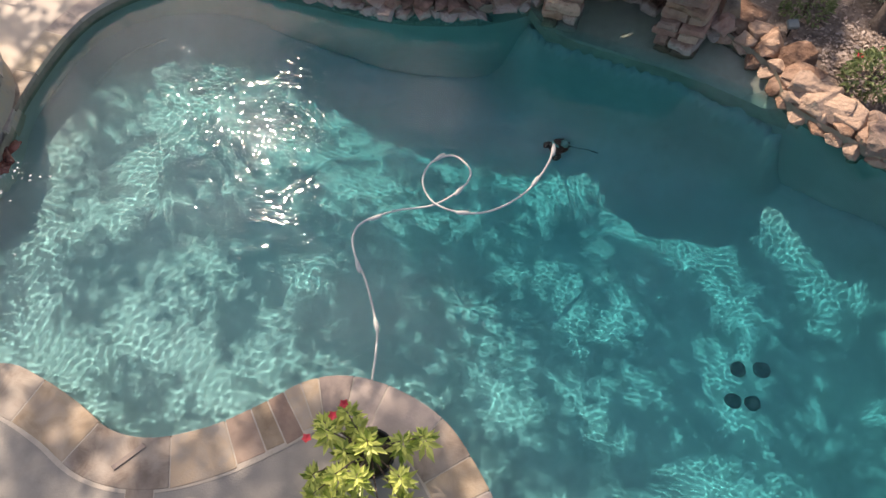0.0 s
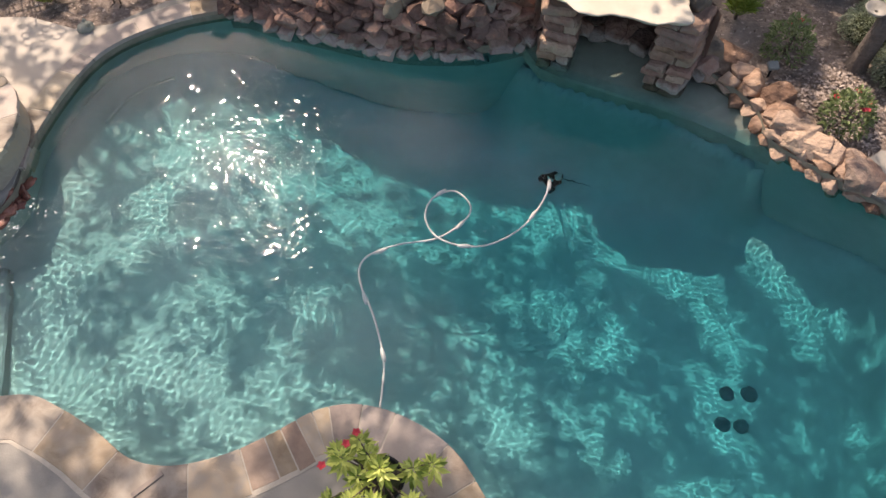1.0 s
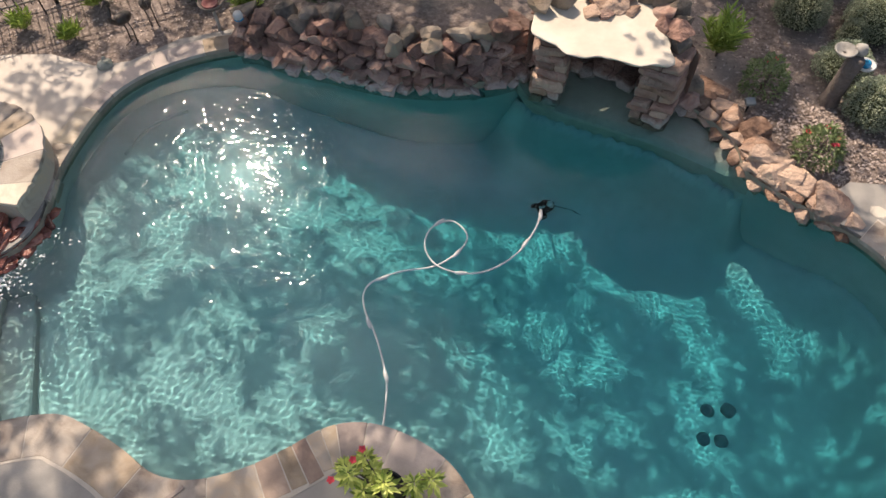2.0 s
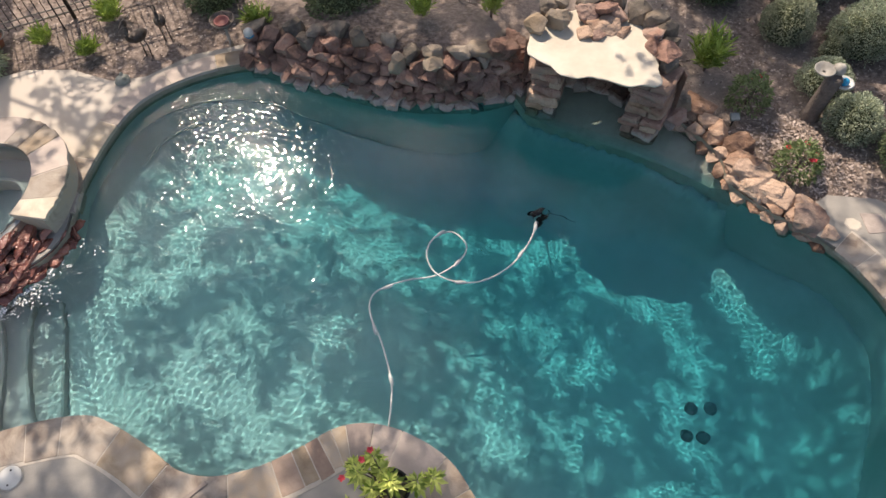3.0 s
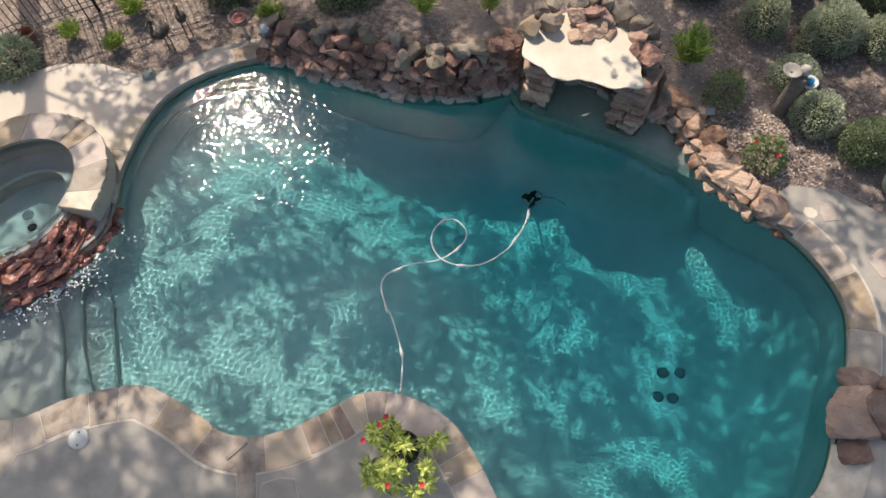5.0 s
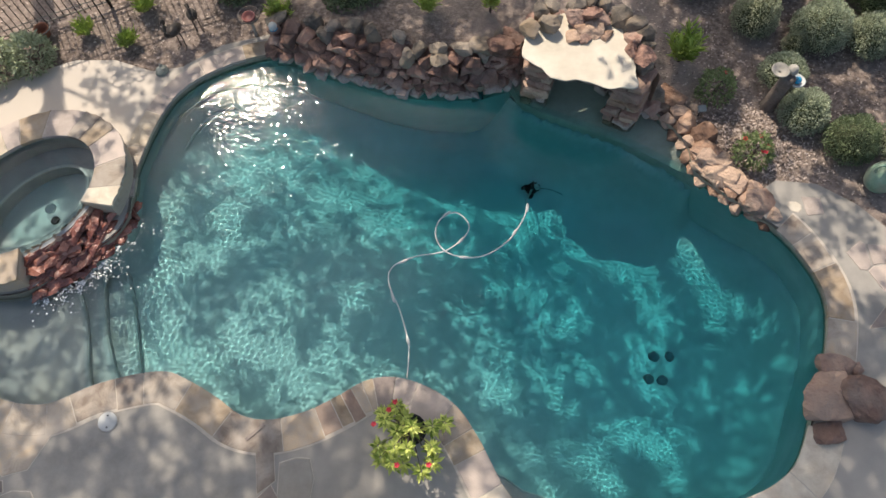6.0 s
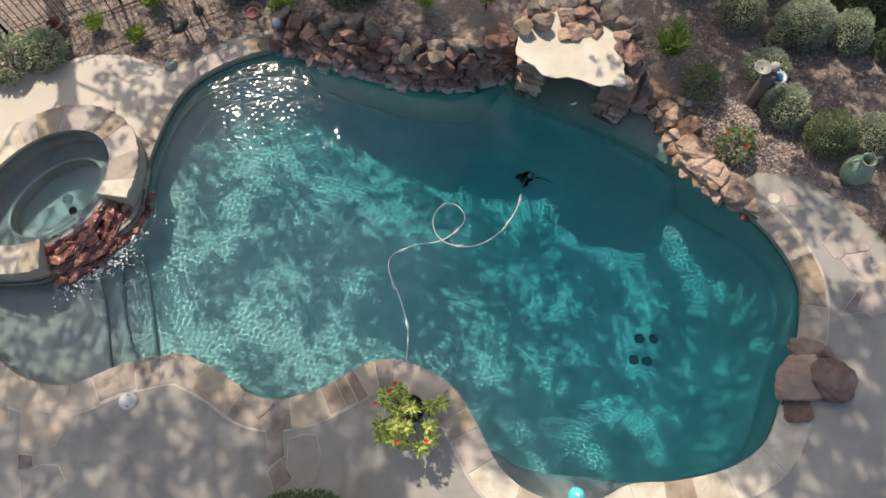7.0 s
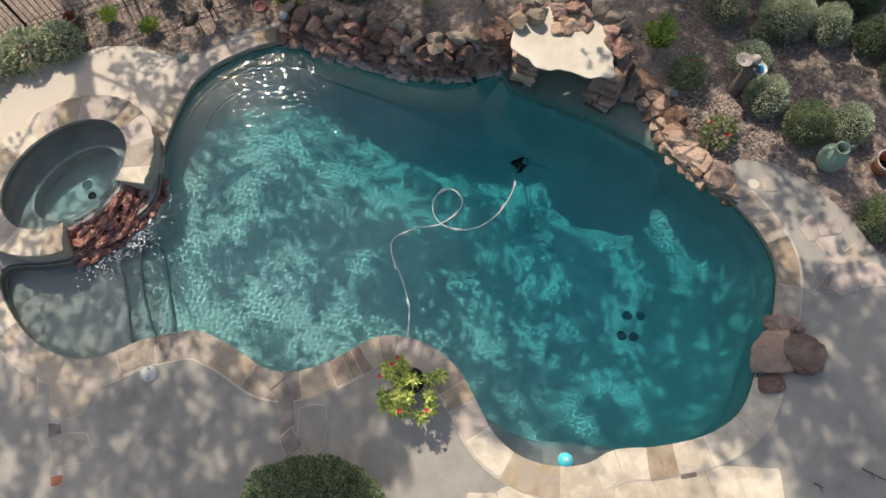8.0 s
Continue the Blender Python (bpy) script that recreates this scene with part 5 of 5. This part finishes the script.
ball = thing("beach_ball", "small turquoise ball floating by the shallow ledge", "ball", (2.7, -2.0, WATER))
bm = bmesh.new()
bmesh.ops.create_uvsphere(bm, u_segments=24, v_segments=14, radius=0.12)
bmesh.ops.translate(bm, vec=(0, 0, 0.08), verts=bm.verts[:])
part("skin", smooth(bm), M_BALL, ball)
part("white_patch", lathe([(0.03, 0.198), (0.025, 0.204)], 12, True, None, (0.01, 0.01, 0)), M_WHITE, ball)

# ---------------------------------------------------------------- garden things
fence = thing("iron_fence", "black iron picket fence along the garden", "fence", (-5.3, 6.85, -0.06))
fence_line = even(open_spline([Vector(p) for p in ((-9.0, 5.6), (-6.14, 6.58), (-5.33, 6.87), (-4.13, 7.26), (-2.0, 7.95), (0.5, 8.8))], 6), 0.11)
# the two low rails take the paler colour that imitates sun on them
for z, r in ((0.08, 0.02), (0.2, 0.016), (1.1, 0.016), (1.25, 0.016)):
    bm = bmesh.new()
    tube(bm, [Vector((p.x, p.y, z)) for p in fence_line[::4] + [fence_line[-1]]], r, 4)
    place(part("rail", bm, M_RAIL_SUNLIT if z < 0.3 else M_IRON), fence)
picket_bm = bmesh.new()
tube(picket_bm, [Vector((0, 0, 0.04)), Vector((0, 0, 1.34)), Vector((0, 0, 1.42))], [0.009, 0.009, 0.002], 4)
picket_me = bpy.data.meshes.new("picket")
picket_bm.to_mesh(picket_me)
picket_bm.free()
picket_me.materials.append(M_IRON)
post_bm = bmesh.new()
tube(post_bm, [Vector((0, 0, -0.1)), Vector((0, 0, 1.5)), Vector((0, 0, 1.54))], [0.035, 0.035, 0.02], 4)
post_me = bpy.data.meshes.new("post")
post_bm.to_mesh(post_me)
post_bm.free()
post_me.materials.append(M_IRON)
for k, p in enumerate(fence_line):
    ob = new("post" if k % 18 == 9 else "picket", post_me if k % 18 == 9 else picket_me)
    ob.matrix_basis = pose(p.x, p.y, -0.03)
    place(ob, fence)


def bird(at, turn, scale):
    """A standing metal water bird, one piece."""
    bm = bmesh.new()
    bmesh.ops.create_uvsphere(bm, u_segments=18, v_segments=12, radius=0.5)
    for v in bm.verts:
        taper = 1 - 0.5 * max(0, v.co.x)
        v.co = Vector((v.co.x * 0.42, v.co.y * 0.2 * taper, v.co.z * 0.2 * taper + 0.45 - v.co.x * 0.12))
    tube(bm, open_spline([Vector(p) for p in ((-0.17, 0, 0.5), (-0.26, 0, 0.62), (-0.2, 0, 0.74), (-0.16, 0, 0.84), (-0.22, 0, 0.9))], 4), [0.04] * 4 + [0.03] * 8 + [0.035] * 5, 8)
    tube(bm, [Vector((-0.22, 0, 0.9)), Vector((-0.4, 0, 0.86))], [0.025, 0.004], 6)
    for y in (-0.05, 0.05):
        tube(bm, [Vector((0, y, 0.4)), Vector((0.03, y, 0.2)), Vector((0, y, -0.04))], 0.012, 5)
        tube(bm, [Vector((0.04, y, 0.0)), Vector((-0.09, y * 1.5, 0.0))], 0.01, 4)
    ob = tagged(part("bird_statue", smooth(bm), M_BRONZE), "dark bronze wading bird statue standing in mulch", "statue")
    ob.matrix_basis = pose(*at, 0, 0, turn) @ Matrix.Scale(scale, 4)
    return ob


bird((-2.98, 6.2, -0.06), 75, 0.95)
bird((-2.72, 6.52, -0.06), 110, 0.9)

bm = bmesh.new()
bmesh.ops.create_icosphere(bm, subdivisions=3, radius=0.13)
for v in bm.verts:
    v.co.z = max(-0.06, v.co.z * 0.75) * (1 + 0.3 * noise.noise(v.co * 9))
    v.co.x *= 1.2 + 0.3 * noise.noise(v.co * 14)
tube(bm, [Vector((0.02, 0.05, 0.06)), Vector((0.06, 0.09, 0.11))], [0.04, 0.03], 8)
tube(bm, [Vector((0.02, -0.05, 0.06)), Vector((0.06, -0.09, 0.11))], [0.04, 0.03], 8)
ob = tagged(part("frog_statue", smooth(bm), M_FROG), "small grey-green stone frog statue at the path", "statue")
ob.matrix_basis = pose(-3.28, 5.66, 0.02, 0, 0, 40) @ Matrix.Scale(0.75, 4)

stake = thing("flower_stake", "black wire garden stake with two open flowers", "garden stake", (-4.42, 6.95, -0.06))
bm = bmesh.new()
tube(bm, [Vector((0, 0, -0.1)), Vector((0.02, 0, 1.0)), Vector((0, 0.02, 1.75))], 0.012, 6)
part("stem", bm, M_IRON, stake)
for cx, cz_, r in ((-0.06, 1.88, 0.11), (0.2, 1.74, 0.1)):
    bm = bmesh.new()
    for k in range(5):
        a0 = 2 * math.pi * k / 5
        loop = [Vector((cx + r * 1.0 * math.cos(a0) + r * 0.75 * math.cos(a0 + b), -0.25 * r * math.sin(a0), cz_ + r * 1.0 * math.sin(a0) + r * 0.75 * math.sin(a0 + b))) for b in np.linspace(-2.4, 2.4, 11)]
        tube(bm, loop, 0.012, 5)
    tube(bm, [Vector((cx, 0, cz_ - r)), Vector((0, 0.01, 1.5))], 0.01, 5)
    part("wire_flower", bm, M_IRON, stake)

bath = thing("bird_feeder", "shallow grey dish with red bowl on a stem", "bird feeder", (-1.72, 6.3, -0.06))
part("stem", lathe([(0.06, -0.05), (0.025, 0.06), (0.025, 0.4), (0.05, 0.44)], 14, True), M_SHELL, bath)
part("dish", lathe([(0.05, 0.42), (0.16, 0.46), (0.19, 0.52), (0.175, 0.525), (0.14, 0.48), (0.02, 0.47)], 26), M_DRIFT, bath)
part("bowl", lathe([(0.05, 0.475), (0.1, 0.49), (0.115, 0.54), (0.1, 0.54), (0.08, 0.5), (0.01, 0.495)], 20, False, None, (0, -0.05, 0.0)), M_RED, bath)
globe = thing("glass_globe", "small blue and white glass globe on a stake", "garden ornament", (-1.36, 6.15, -0.06))
bm = bmesh.new()
bmesh.ops.create_uvsphere(bm, u_segments=18, v_segments=12, radius=0.075)
bmesh.ops.translate(bm, vec=(0, 0, 0.36), verts=bm.verts[:])
part("globe", smooth(bm), M_WHITE, globe)
part("collar", lathe([(0.05, 0.28), (0.075, 0.31), (0.06, 0.325)], 16), M_BLUE_GLASS, globe)
part("stake", lathe([(0.012, -0.1), (0.012, 0.3)], 8, True), M_IRON, globe)

stump = thing("stump_ornament", "weathered stump post carrying cast stone dishes", "garden ornament", (6.55, 3.97, -0.24))
bm = lathe([(0.16, 0.1), (0.14, 0.2), (0.12, 0.3), (0.11, 0.7), (0.115, 0.9), (0.08, 0.95)], 20, True)
for v in bm.verts:
    k = 1 + 0.18 * noise.noise(Vector((v.co.x * 6, v.co.y * 6, v.co.z * 1.5)))
    v.co.x, v.co.y = v.co.x * k + v.co.z * 0.05, v.co.y * k + v.co.z * 0.03
part("post", bm, M_DRIFT, stump)
part("dish", lathe([(0.03, 0.94), (0.1, 0.98), (0.14, 1.03), (0.125, 1.035), (0.09, 1.0), (0.02, 0.985)], 24, False, None, (-0.1, 0.1, 0)), M_SHELL, stump)
bm = bmesh.new()
bmesh.ops.create_icosphere(bm, subdivisions=3, radius=0.085)
for v in bm.verts:
    v.co = v.co * (1 + 0.2 * noise.noise(v.co * 20)) + Vector((0.1, 0.1, 1.0))
part("knob", smooth(bm), M_SHELL, stump)
dish = part("dish", lathe([(0.04, 0.74), (0.1, 0.78), (0.125, 0.83), (0.105, 0.835), (0.075, 0.79), (0.02, 0.78)], 24, False, None, (0.22, 0.02, 0)), M_WHITE, stump)
bm = bmesh.new()
bmesh.ops.create_uvsphere(bm, u_segments=18, v_segments=12, radius=0.06)
bmesh.ops.translate(bm, vec=(0.22, 0.02, 0.83), verts=bm.verts[:])
part("glass_ball", smooth(bm), M_BLUE_GLASS, dish, "shiny blue glass ball")
bm = bmesh.new()
tube(bm, [Vector((0.08, 0.03, 0.6)), Vector((0.18, 0.02, 0.7)), Vector((0.22, 0.02, 0.76))], [0.03, 0.025, 0.03], 7)
part("arm", bm, M_DRIFT, stump)

urn = thing("clay_urn", "green glazed clay urn with two handles in mulch", "urn", (7.78, 2.42, -0.06))
part("body", lathe([(0.12, 0.0), (0.2, 0.1), (0.235, 0.24), (0.2, 0.4), (0.12, 0.5), (0.09, 0.56), (0.12, 0.62), (0.1, 0.62), (0.075, 0.56), (0.06, 0.45)], 30), M_CELADON, urn)
for s in (-1, 1):
    bm = bmesh.new()
    tube(bm, open_spline([Vector((s * a, 0.02, b)) for a, b in ((0.09, 0.58), (0.2, 0.6), (0.23, 0.5), (0.17, 0.4))], 5), 0.02, 8)
    part("handle", bm, M_CELADON, urn)
tub = thing("garden_tub", "brown wooden tub with pale rope rim", "planter", (8.68, 2.25, -0.06))
part("tub", lathe([(0.16, 0.0), (0.2, 0.3), (0.18, 0.3), (0.15, 0.05)], 24), M_TERRA, tub)
bm = bmesh.new()
tube(bm, [Vector((0.2 * math.cos(a), 0.2 * math.sin(a), 0.3)) for a in np.linspace(0, 2 * math.pi, 25)], 0.018, 6)
part("rim", bm, M_SHELL, tub)

flood = thing("garden_light", "small grey metal box light among the rocks", "garden light", (5.42, 3.92, 0.0))
bm = bmesh.new()
bmesh.ops.create_cube(bm, size=1.0)
bmesh.ops.scale(bm, vec=(0.13, 0.11, 0.05), verts=bm.verts[:])
bmesh.ops.bevel(bm, geom=bm.edges[:], offset=0.01, segments=2, affect="EDGES")
bmesh.ops.rotate(bm, matrix=Matrix.Rotation(radians(20), 3, "X"), verts=bm.verts[:])
bmesh.ops.translate(bm, vec=(0, 0, 0.14), verts=bm.verts[:])
part("housing", bm, M_GREYBOX, flood)
part("spike", lathe([(0.015, -0.1), (0.015, 0.13)], 8, True), M_BLACK, flood)

pot_small = thing("small_pot", "small terracotta pot with a wire ring", "pot", (-5.4, 6.7, -0.06))
part("pot", lathe([(0.08, 0.0), (0.12, 0.16), (0.13, 0.18), (0.11, 0.18), (0.09, 0.1)], 20), M_TERRA, pot_small)
bm = bmesh.new()
tube(bm, [Vector((0.17 * math.cos(a), 0.17 * math.sin(a), 0.2)) for a in np.linspace(0, 2 * math.pi, 25)], 0.009, 5)
part("wire_ring", bm, M_SHELL, pot_small)

for twig in (((7.03, -2.5), (7.14, -2.57), (7.33, -2.69)), ((6.28, -2.64), (6.34, -2.67), (6.4, -2.72))):
    bm = bmesh.new()
    tube(bm, [Vector((x, y, 0.012)) for x, y in twig], [0.012, 0.01, 0.005], 6)
    (x0, y0), (x1, y1) = twig[1], twig[2]
    tube(bm, [Vector((x0, y0, 0.014)), Vector((x0 + 0.03, y0 - 0.12, 0.02))], [0.008, 0.003], 5)
    tagged(part("twig", bm, M_BARK), "dry brown fallen twig on the patio", "twig")

# wood chips and leaf litter on the garden beds
rng = np.random.default_rng(21)
n = 26000
cx, cy = rng.uniform(-8, 10.5, n), rng.uniform(0.0, 9.5, n)
ok = ~inside_np(deck, cx, cy) & ~inside_np(RIM, cx, cy) & (rim_distance_np(cx, cy) > 0.35) & ((cx < -1.0) | (cx > 4.6) | (cy > 6.8))
cx, cy = cx[ok], cy[ok]
m = len(cx)
thick = 2600
lx, ly = rng.normal(6.25, 0.42, thick), rng.normal(3.25, 0.5, thick)
dry = ~inside_np(deck, lx, ly) & ~inside_np(RIM, lx, ly) & (rim_distance_np(lx, ly) > 0.4)
lx, ly = lx[dry], ly[dry]
part_litter = leaf_mesh("dry_leaves", np.stack([lx, ly, np.full(len(lx), -0.045)], 1), rng.normal(size=(len(lx), 3)) * np.array([1, 1, 0.2]), rng.uniform(0.03, 0.08, len(lx)), M_LITTER, 0.5, 0.05, 5)
tagged(part("dry_leaves", part_litter, None), "pale dry leaf litter on the mulch", "leaf litter", kind="stuff")
tagged(part("mulch_chips", leaf_mesh("mulch_chips", np.stack([cx, cy, np.full(m, -0.05)], 1), rng.normal(size=(m, 3)) * np.array([1, 1, 0.25]), rng.uniform(0.03, 0.075, m), M_CHIP, 0.45, 0.05, 3), None), "scattered wood chips and dry leaves", "mulch", kind="stuff")


# ---------------------------------------------------------------- shade trees beyond the garden
# sunlit and shaded stretches of the ground: x, y, half widths, share of crown over it
GAPS = ((4.85, 2.9, 0.28, 0.45, 0.0), (5.2, 2.45, 0.36, 0.34, 0.0), (5.5, 2.1, 0.42, 0.28, 0.0), (4.42, 3.02, 0.16, 0.18, 2.0), (-4.14, 1.35, 0.13, 0.6, 2.6), (-3.1, 4.65, 0.35, 0.75, 1.5), (-2.3, 5.3, 0.6, 0.3, 1.5), (3.7, 3.95, 0.95, 0.62, 0.0), (5.2, 3.35, 0.42, 0.5, 0.0), (5.75, 2.55, 0.4, 0.36, 0.0), (3.6, -3.0, 2.6, 1.15, 0.02), (1.2, -0.95, 0.32, 0.55, 0.1), (1.0, -1.75, 0.72, 0.6, 0.0), (0.9, -2.6, 1.1, 0.6, 0.0), (2.2, -2.3, 0.9, 0.6, 0.0), (-6.75, 5.0, 1.95, 1.45, 0.0), (-6.9, 7.4, 1.75, 1.5, 0.02), (6.35, 3.3, 0.65, 0.8, 0.02), (6.7, 2.15, 0.5, 0.35, 0.03), 
        # over the shallow end
        (-0.02, 4.73, 0.13, 0.14, 0), (-0.22, 5.34, 0.13, 0.14, 0), (1.05, 5.40, 0.22, 0.22, 0), (2.00, 5.38, 0.18, 0.14, 0), (1.02, 4.44, 0.13, 0.09, 0), (-0.40, 2.11, 0.29, 0.31, 0), (-2.79, 2.18, 0.40, 0.38, 1.3), (-1.07, 1.80, 0.34, 0.41, 0.9),
        (-0.29, 1.33, 0.42, 0.45, 1.2), (0.34, 2.31, 0.38, 0.72, 1.3), (1.10, 2.75, 0.50, 0.41, 1.2), (-2.46, 2.58, 0.50, 0.13, 1.0), (-1.44, 3.02, 0.20, 0.18, 1.0), (-3.48, 1.90, 0.50, 0.63, 0.0), (-2.93, 1.19, 0.92, 0.36, 0.08), (-1.99, 1.47, 0.50, 0.45, 0.12),
        (-1.80, 2.06, 0.29, 0.50, 0.05), (-1.24, 1.07, 0.46, 0.43, 0.06), (-3.01, 3.06, 0.49, 0.59, 0.12), (-2.24, 3.44, 0.49, 0.50, 0.3), (-1.64, 4.06, 0.50, 0.36, 0.4), (-0.75, 3.16, 0.49, 0.68, 0.7),
        # over the deep end
        (3.0, 4.15, 0.35, 0.4, 0.0), (3.35, 3.5, 0.35, 0.42, 0.0), (3.8, 3.2, 0.38, 0.32, 0.0), (4.0, 2.75, 0.34, 0.3, 0.0), (4.8, 3.35, 0.26, 0.42, 0.0), (5.0, 2.75, 0.38, 0.32, 0.0), (5.45, 2.3, 0.42, 0.3, 0.0),
        (4.25, 2.2, 0.3, 0.32, 0.0), (3.7, 1.65, 0.42, 0.4, 0.0), (3.75, 0.95, 0.34, 0.34, 0.0), (5.2, 0.9, 0.24, 0.24, 0.0), (5.85, 0.85, 0.26, 0.3, 0.0), (3.5, 0.15, 0.65, 0.34, 0.0), (2.2, 1.1, 0.3, 0.3, 0.0), (2.75, 1.35, 0.28, 0.26, 0.0),
        (1.5, 0.8, 0.38, 0.34, 0.0), (2.75, -0.4, 0.55, 0.28, 0.02), (2.3, 2.1, 0.3, 0.3, 0.02), (2.9, 2.45, 0.26, 0.26, 0.02),
        # elsewhere
        (3.4, 4.4, 1.0, 0.75, 0.0), (2.45, 4.2, 0.3, 0.5, 0.03), (-1.4, 4.2, 1.3, 1.3, 0.12), (-1.7, 3.5, 1.4, 2.0, 0.42), (3.9, 3.6, 1.3, 0.6, 0.9), (-0.1, 5.2, 0.25, 0.25, 0.0), (0.95, 5.2, 0.22, 0.2, 0.0), (1.95, 5.2, 0.25, 0.2, 0.0), (1.45, 4.75, 0.3, 0.2, 0.0), (0.9, 5.95, 2.3, 1.0, 1.6), (7.05, 4.1, 0.45, 0.45, 0.02), (7.15, 3.3, 0.5, 0.5, 0.02), (7.7, 2.75, 0.45, 0.45, 0.04), (8.45, 2.65, 0.4, 0.4, 0.04), (7.85, 4.85, 0.5, 0.45, 0.02), (8.6, 4.6, 0.4, 0.4, 0.05), (6.85, 5.2, 0.4, 0.4, 0.05), (7.4, 3.7, 2.2, 1.5, 1.8), (7.2, 5.5, 2.9, 1.3, 2.0), (0.3, 2.0, 0.8, 1.0, 0.9), (-3.65, 2.4, 0.45, 0.6, 0.0), (-5.0, 2.9, 1.1, 1.1, 0.32),
        (-4.0, 5.3, 1.6, 1.0, 0.8), (-3.5, 7.2, 3.2, 1.2, 0.35), (-5.2, 1.1, 1.1, 0.9, 0.55), (-2.4, 1.4, 1.5, 1.2, 0.4), (-1.6, -1.6, 3.6, 1.7, 2.9), (-5.0, -1.0, 1.6, 1.4, 3.2), (7.2, -1.8, 2.2, 2.2, 2.0), (7.0, 1.4, 0.8, 1.0, 0.18), (4.2, 1.0, 2.6, 2.6, 0.78))


def shade_density(x, y):
    """How thick the crowns stand over a place of the ground, along the sun's rays; the crowns are clumped."""
    clump = min(2.2, max(0.1, 1 + 2.6 * noise.noise(Vector((x * 2.3, y * 2.3, 2.0)))))
    hole = noise.noise(Vector((x * 2.6, y * 2.6, 5.0))) > (0.26 if x > 5.0 else 0.36)
    for cx, cy, rx, ry, v in GAPS:
        if ((x - cx) / rx) ** 2 + ((y - cy) / ry) ** 2 < 1:
            if v > 1.9 and y < 0.3:
                return 0.04 if hole else v
            return v * (clump if v < 1 else 0.35 + 0.65 * clump)
    return (0.3 if y < 6.0 else 1.2 if x > 4.5 else 0.8) * clump


# trees out of view; leaf sprays are set where the ground is to be shaded
def shade_tree(at, height, seed, cx, cy, rx, ry, sprays, lean=0.0):
    rng = np.random.default_rng(seed)
    ob = thing("unseen_oak", "unseen tall oak beyond the fence, its airy crown placed to cast dapples", "tree", at)
    bm = bmesh.new()
    tube(bm, [Vector((lean * z + 0.02 * math.sin(z * 1.3), 0.02 * math.cos(z), z)) for z in (-0.3, 1, 2, 3.5, 5, 6.5, 8, 10, height)], [0.34, 0.25, 0.22, 0.2, 0.18, 0.17, 0.16, 0.12, 0.05], 12)
    part("trunk", bm, M_BARK, ob)
    tips = []
    for _ in range(sprays):
        u, v = rng.uniform(-1, 1, 2)
        if u * u + v * v > 1:
            continue
        high = rng.random() < 0.42
        z = rng.uniform(11.0, 13.5) if high else rng.uniform(7.0, 9.0)
        x, y = cx + rx * u, cy + ry * v
        gx, gy = x - SUN.x / SUN.z * z, y - SUN.y / SUN.z * z
        if y > 1.8 and high == (gy < 0.1) and rng.random() < shade_density(gx, gy):
            tips.append(Vector((x - at[0], y - at[1], z)))
    for t in tips[::400]:
        s0 = Vector((lean * 8, 0.0, rng.uniform(5.5, 7.0)))
        bm = bmesh.new()
        tube(bm, [s0, s0.lerp(t, 0.5) + Vector((0, 0, 0.5)), t], [0.035, 0.018, 0.008], 5)
        part("limb", bm, M_BARK, ob)
    c = np.concatenate([rng.normal(size=(15 if t.z > 10 else 9, 3)) * np.array([0.11, 0.11, 0.08]) + np.array(t) for t in tips])
    a = rng.normal(size=(len(c), 3)) * np.array([1, 1, 0.35])
    tagged(part("crown", leaf_mesh("crown", c, a, rng.uniform(0.12, 0.2, len(c)), M_LEAF_OAK, 0.6, seed=seed), None, ob), kind="stuff")
    return ob


shade_tree((-6.25, 10.6, -0.06), 12.0, 11, -4.6, 7.4, 6.0, 6.6, 7000, -0.12)
shade_tree((1.0, 16.0, -0.06), 12.0, 12, 0.4, 7.7, 5.5, 7.0, 6400)
shade_tree((6.5, 15.0, -0.06), 12.0, 13, 5.9, 8.2, 5.0, 7.0, 5900)
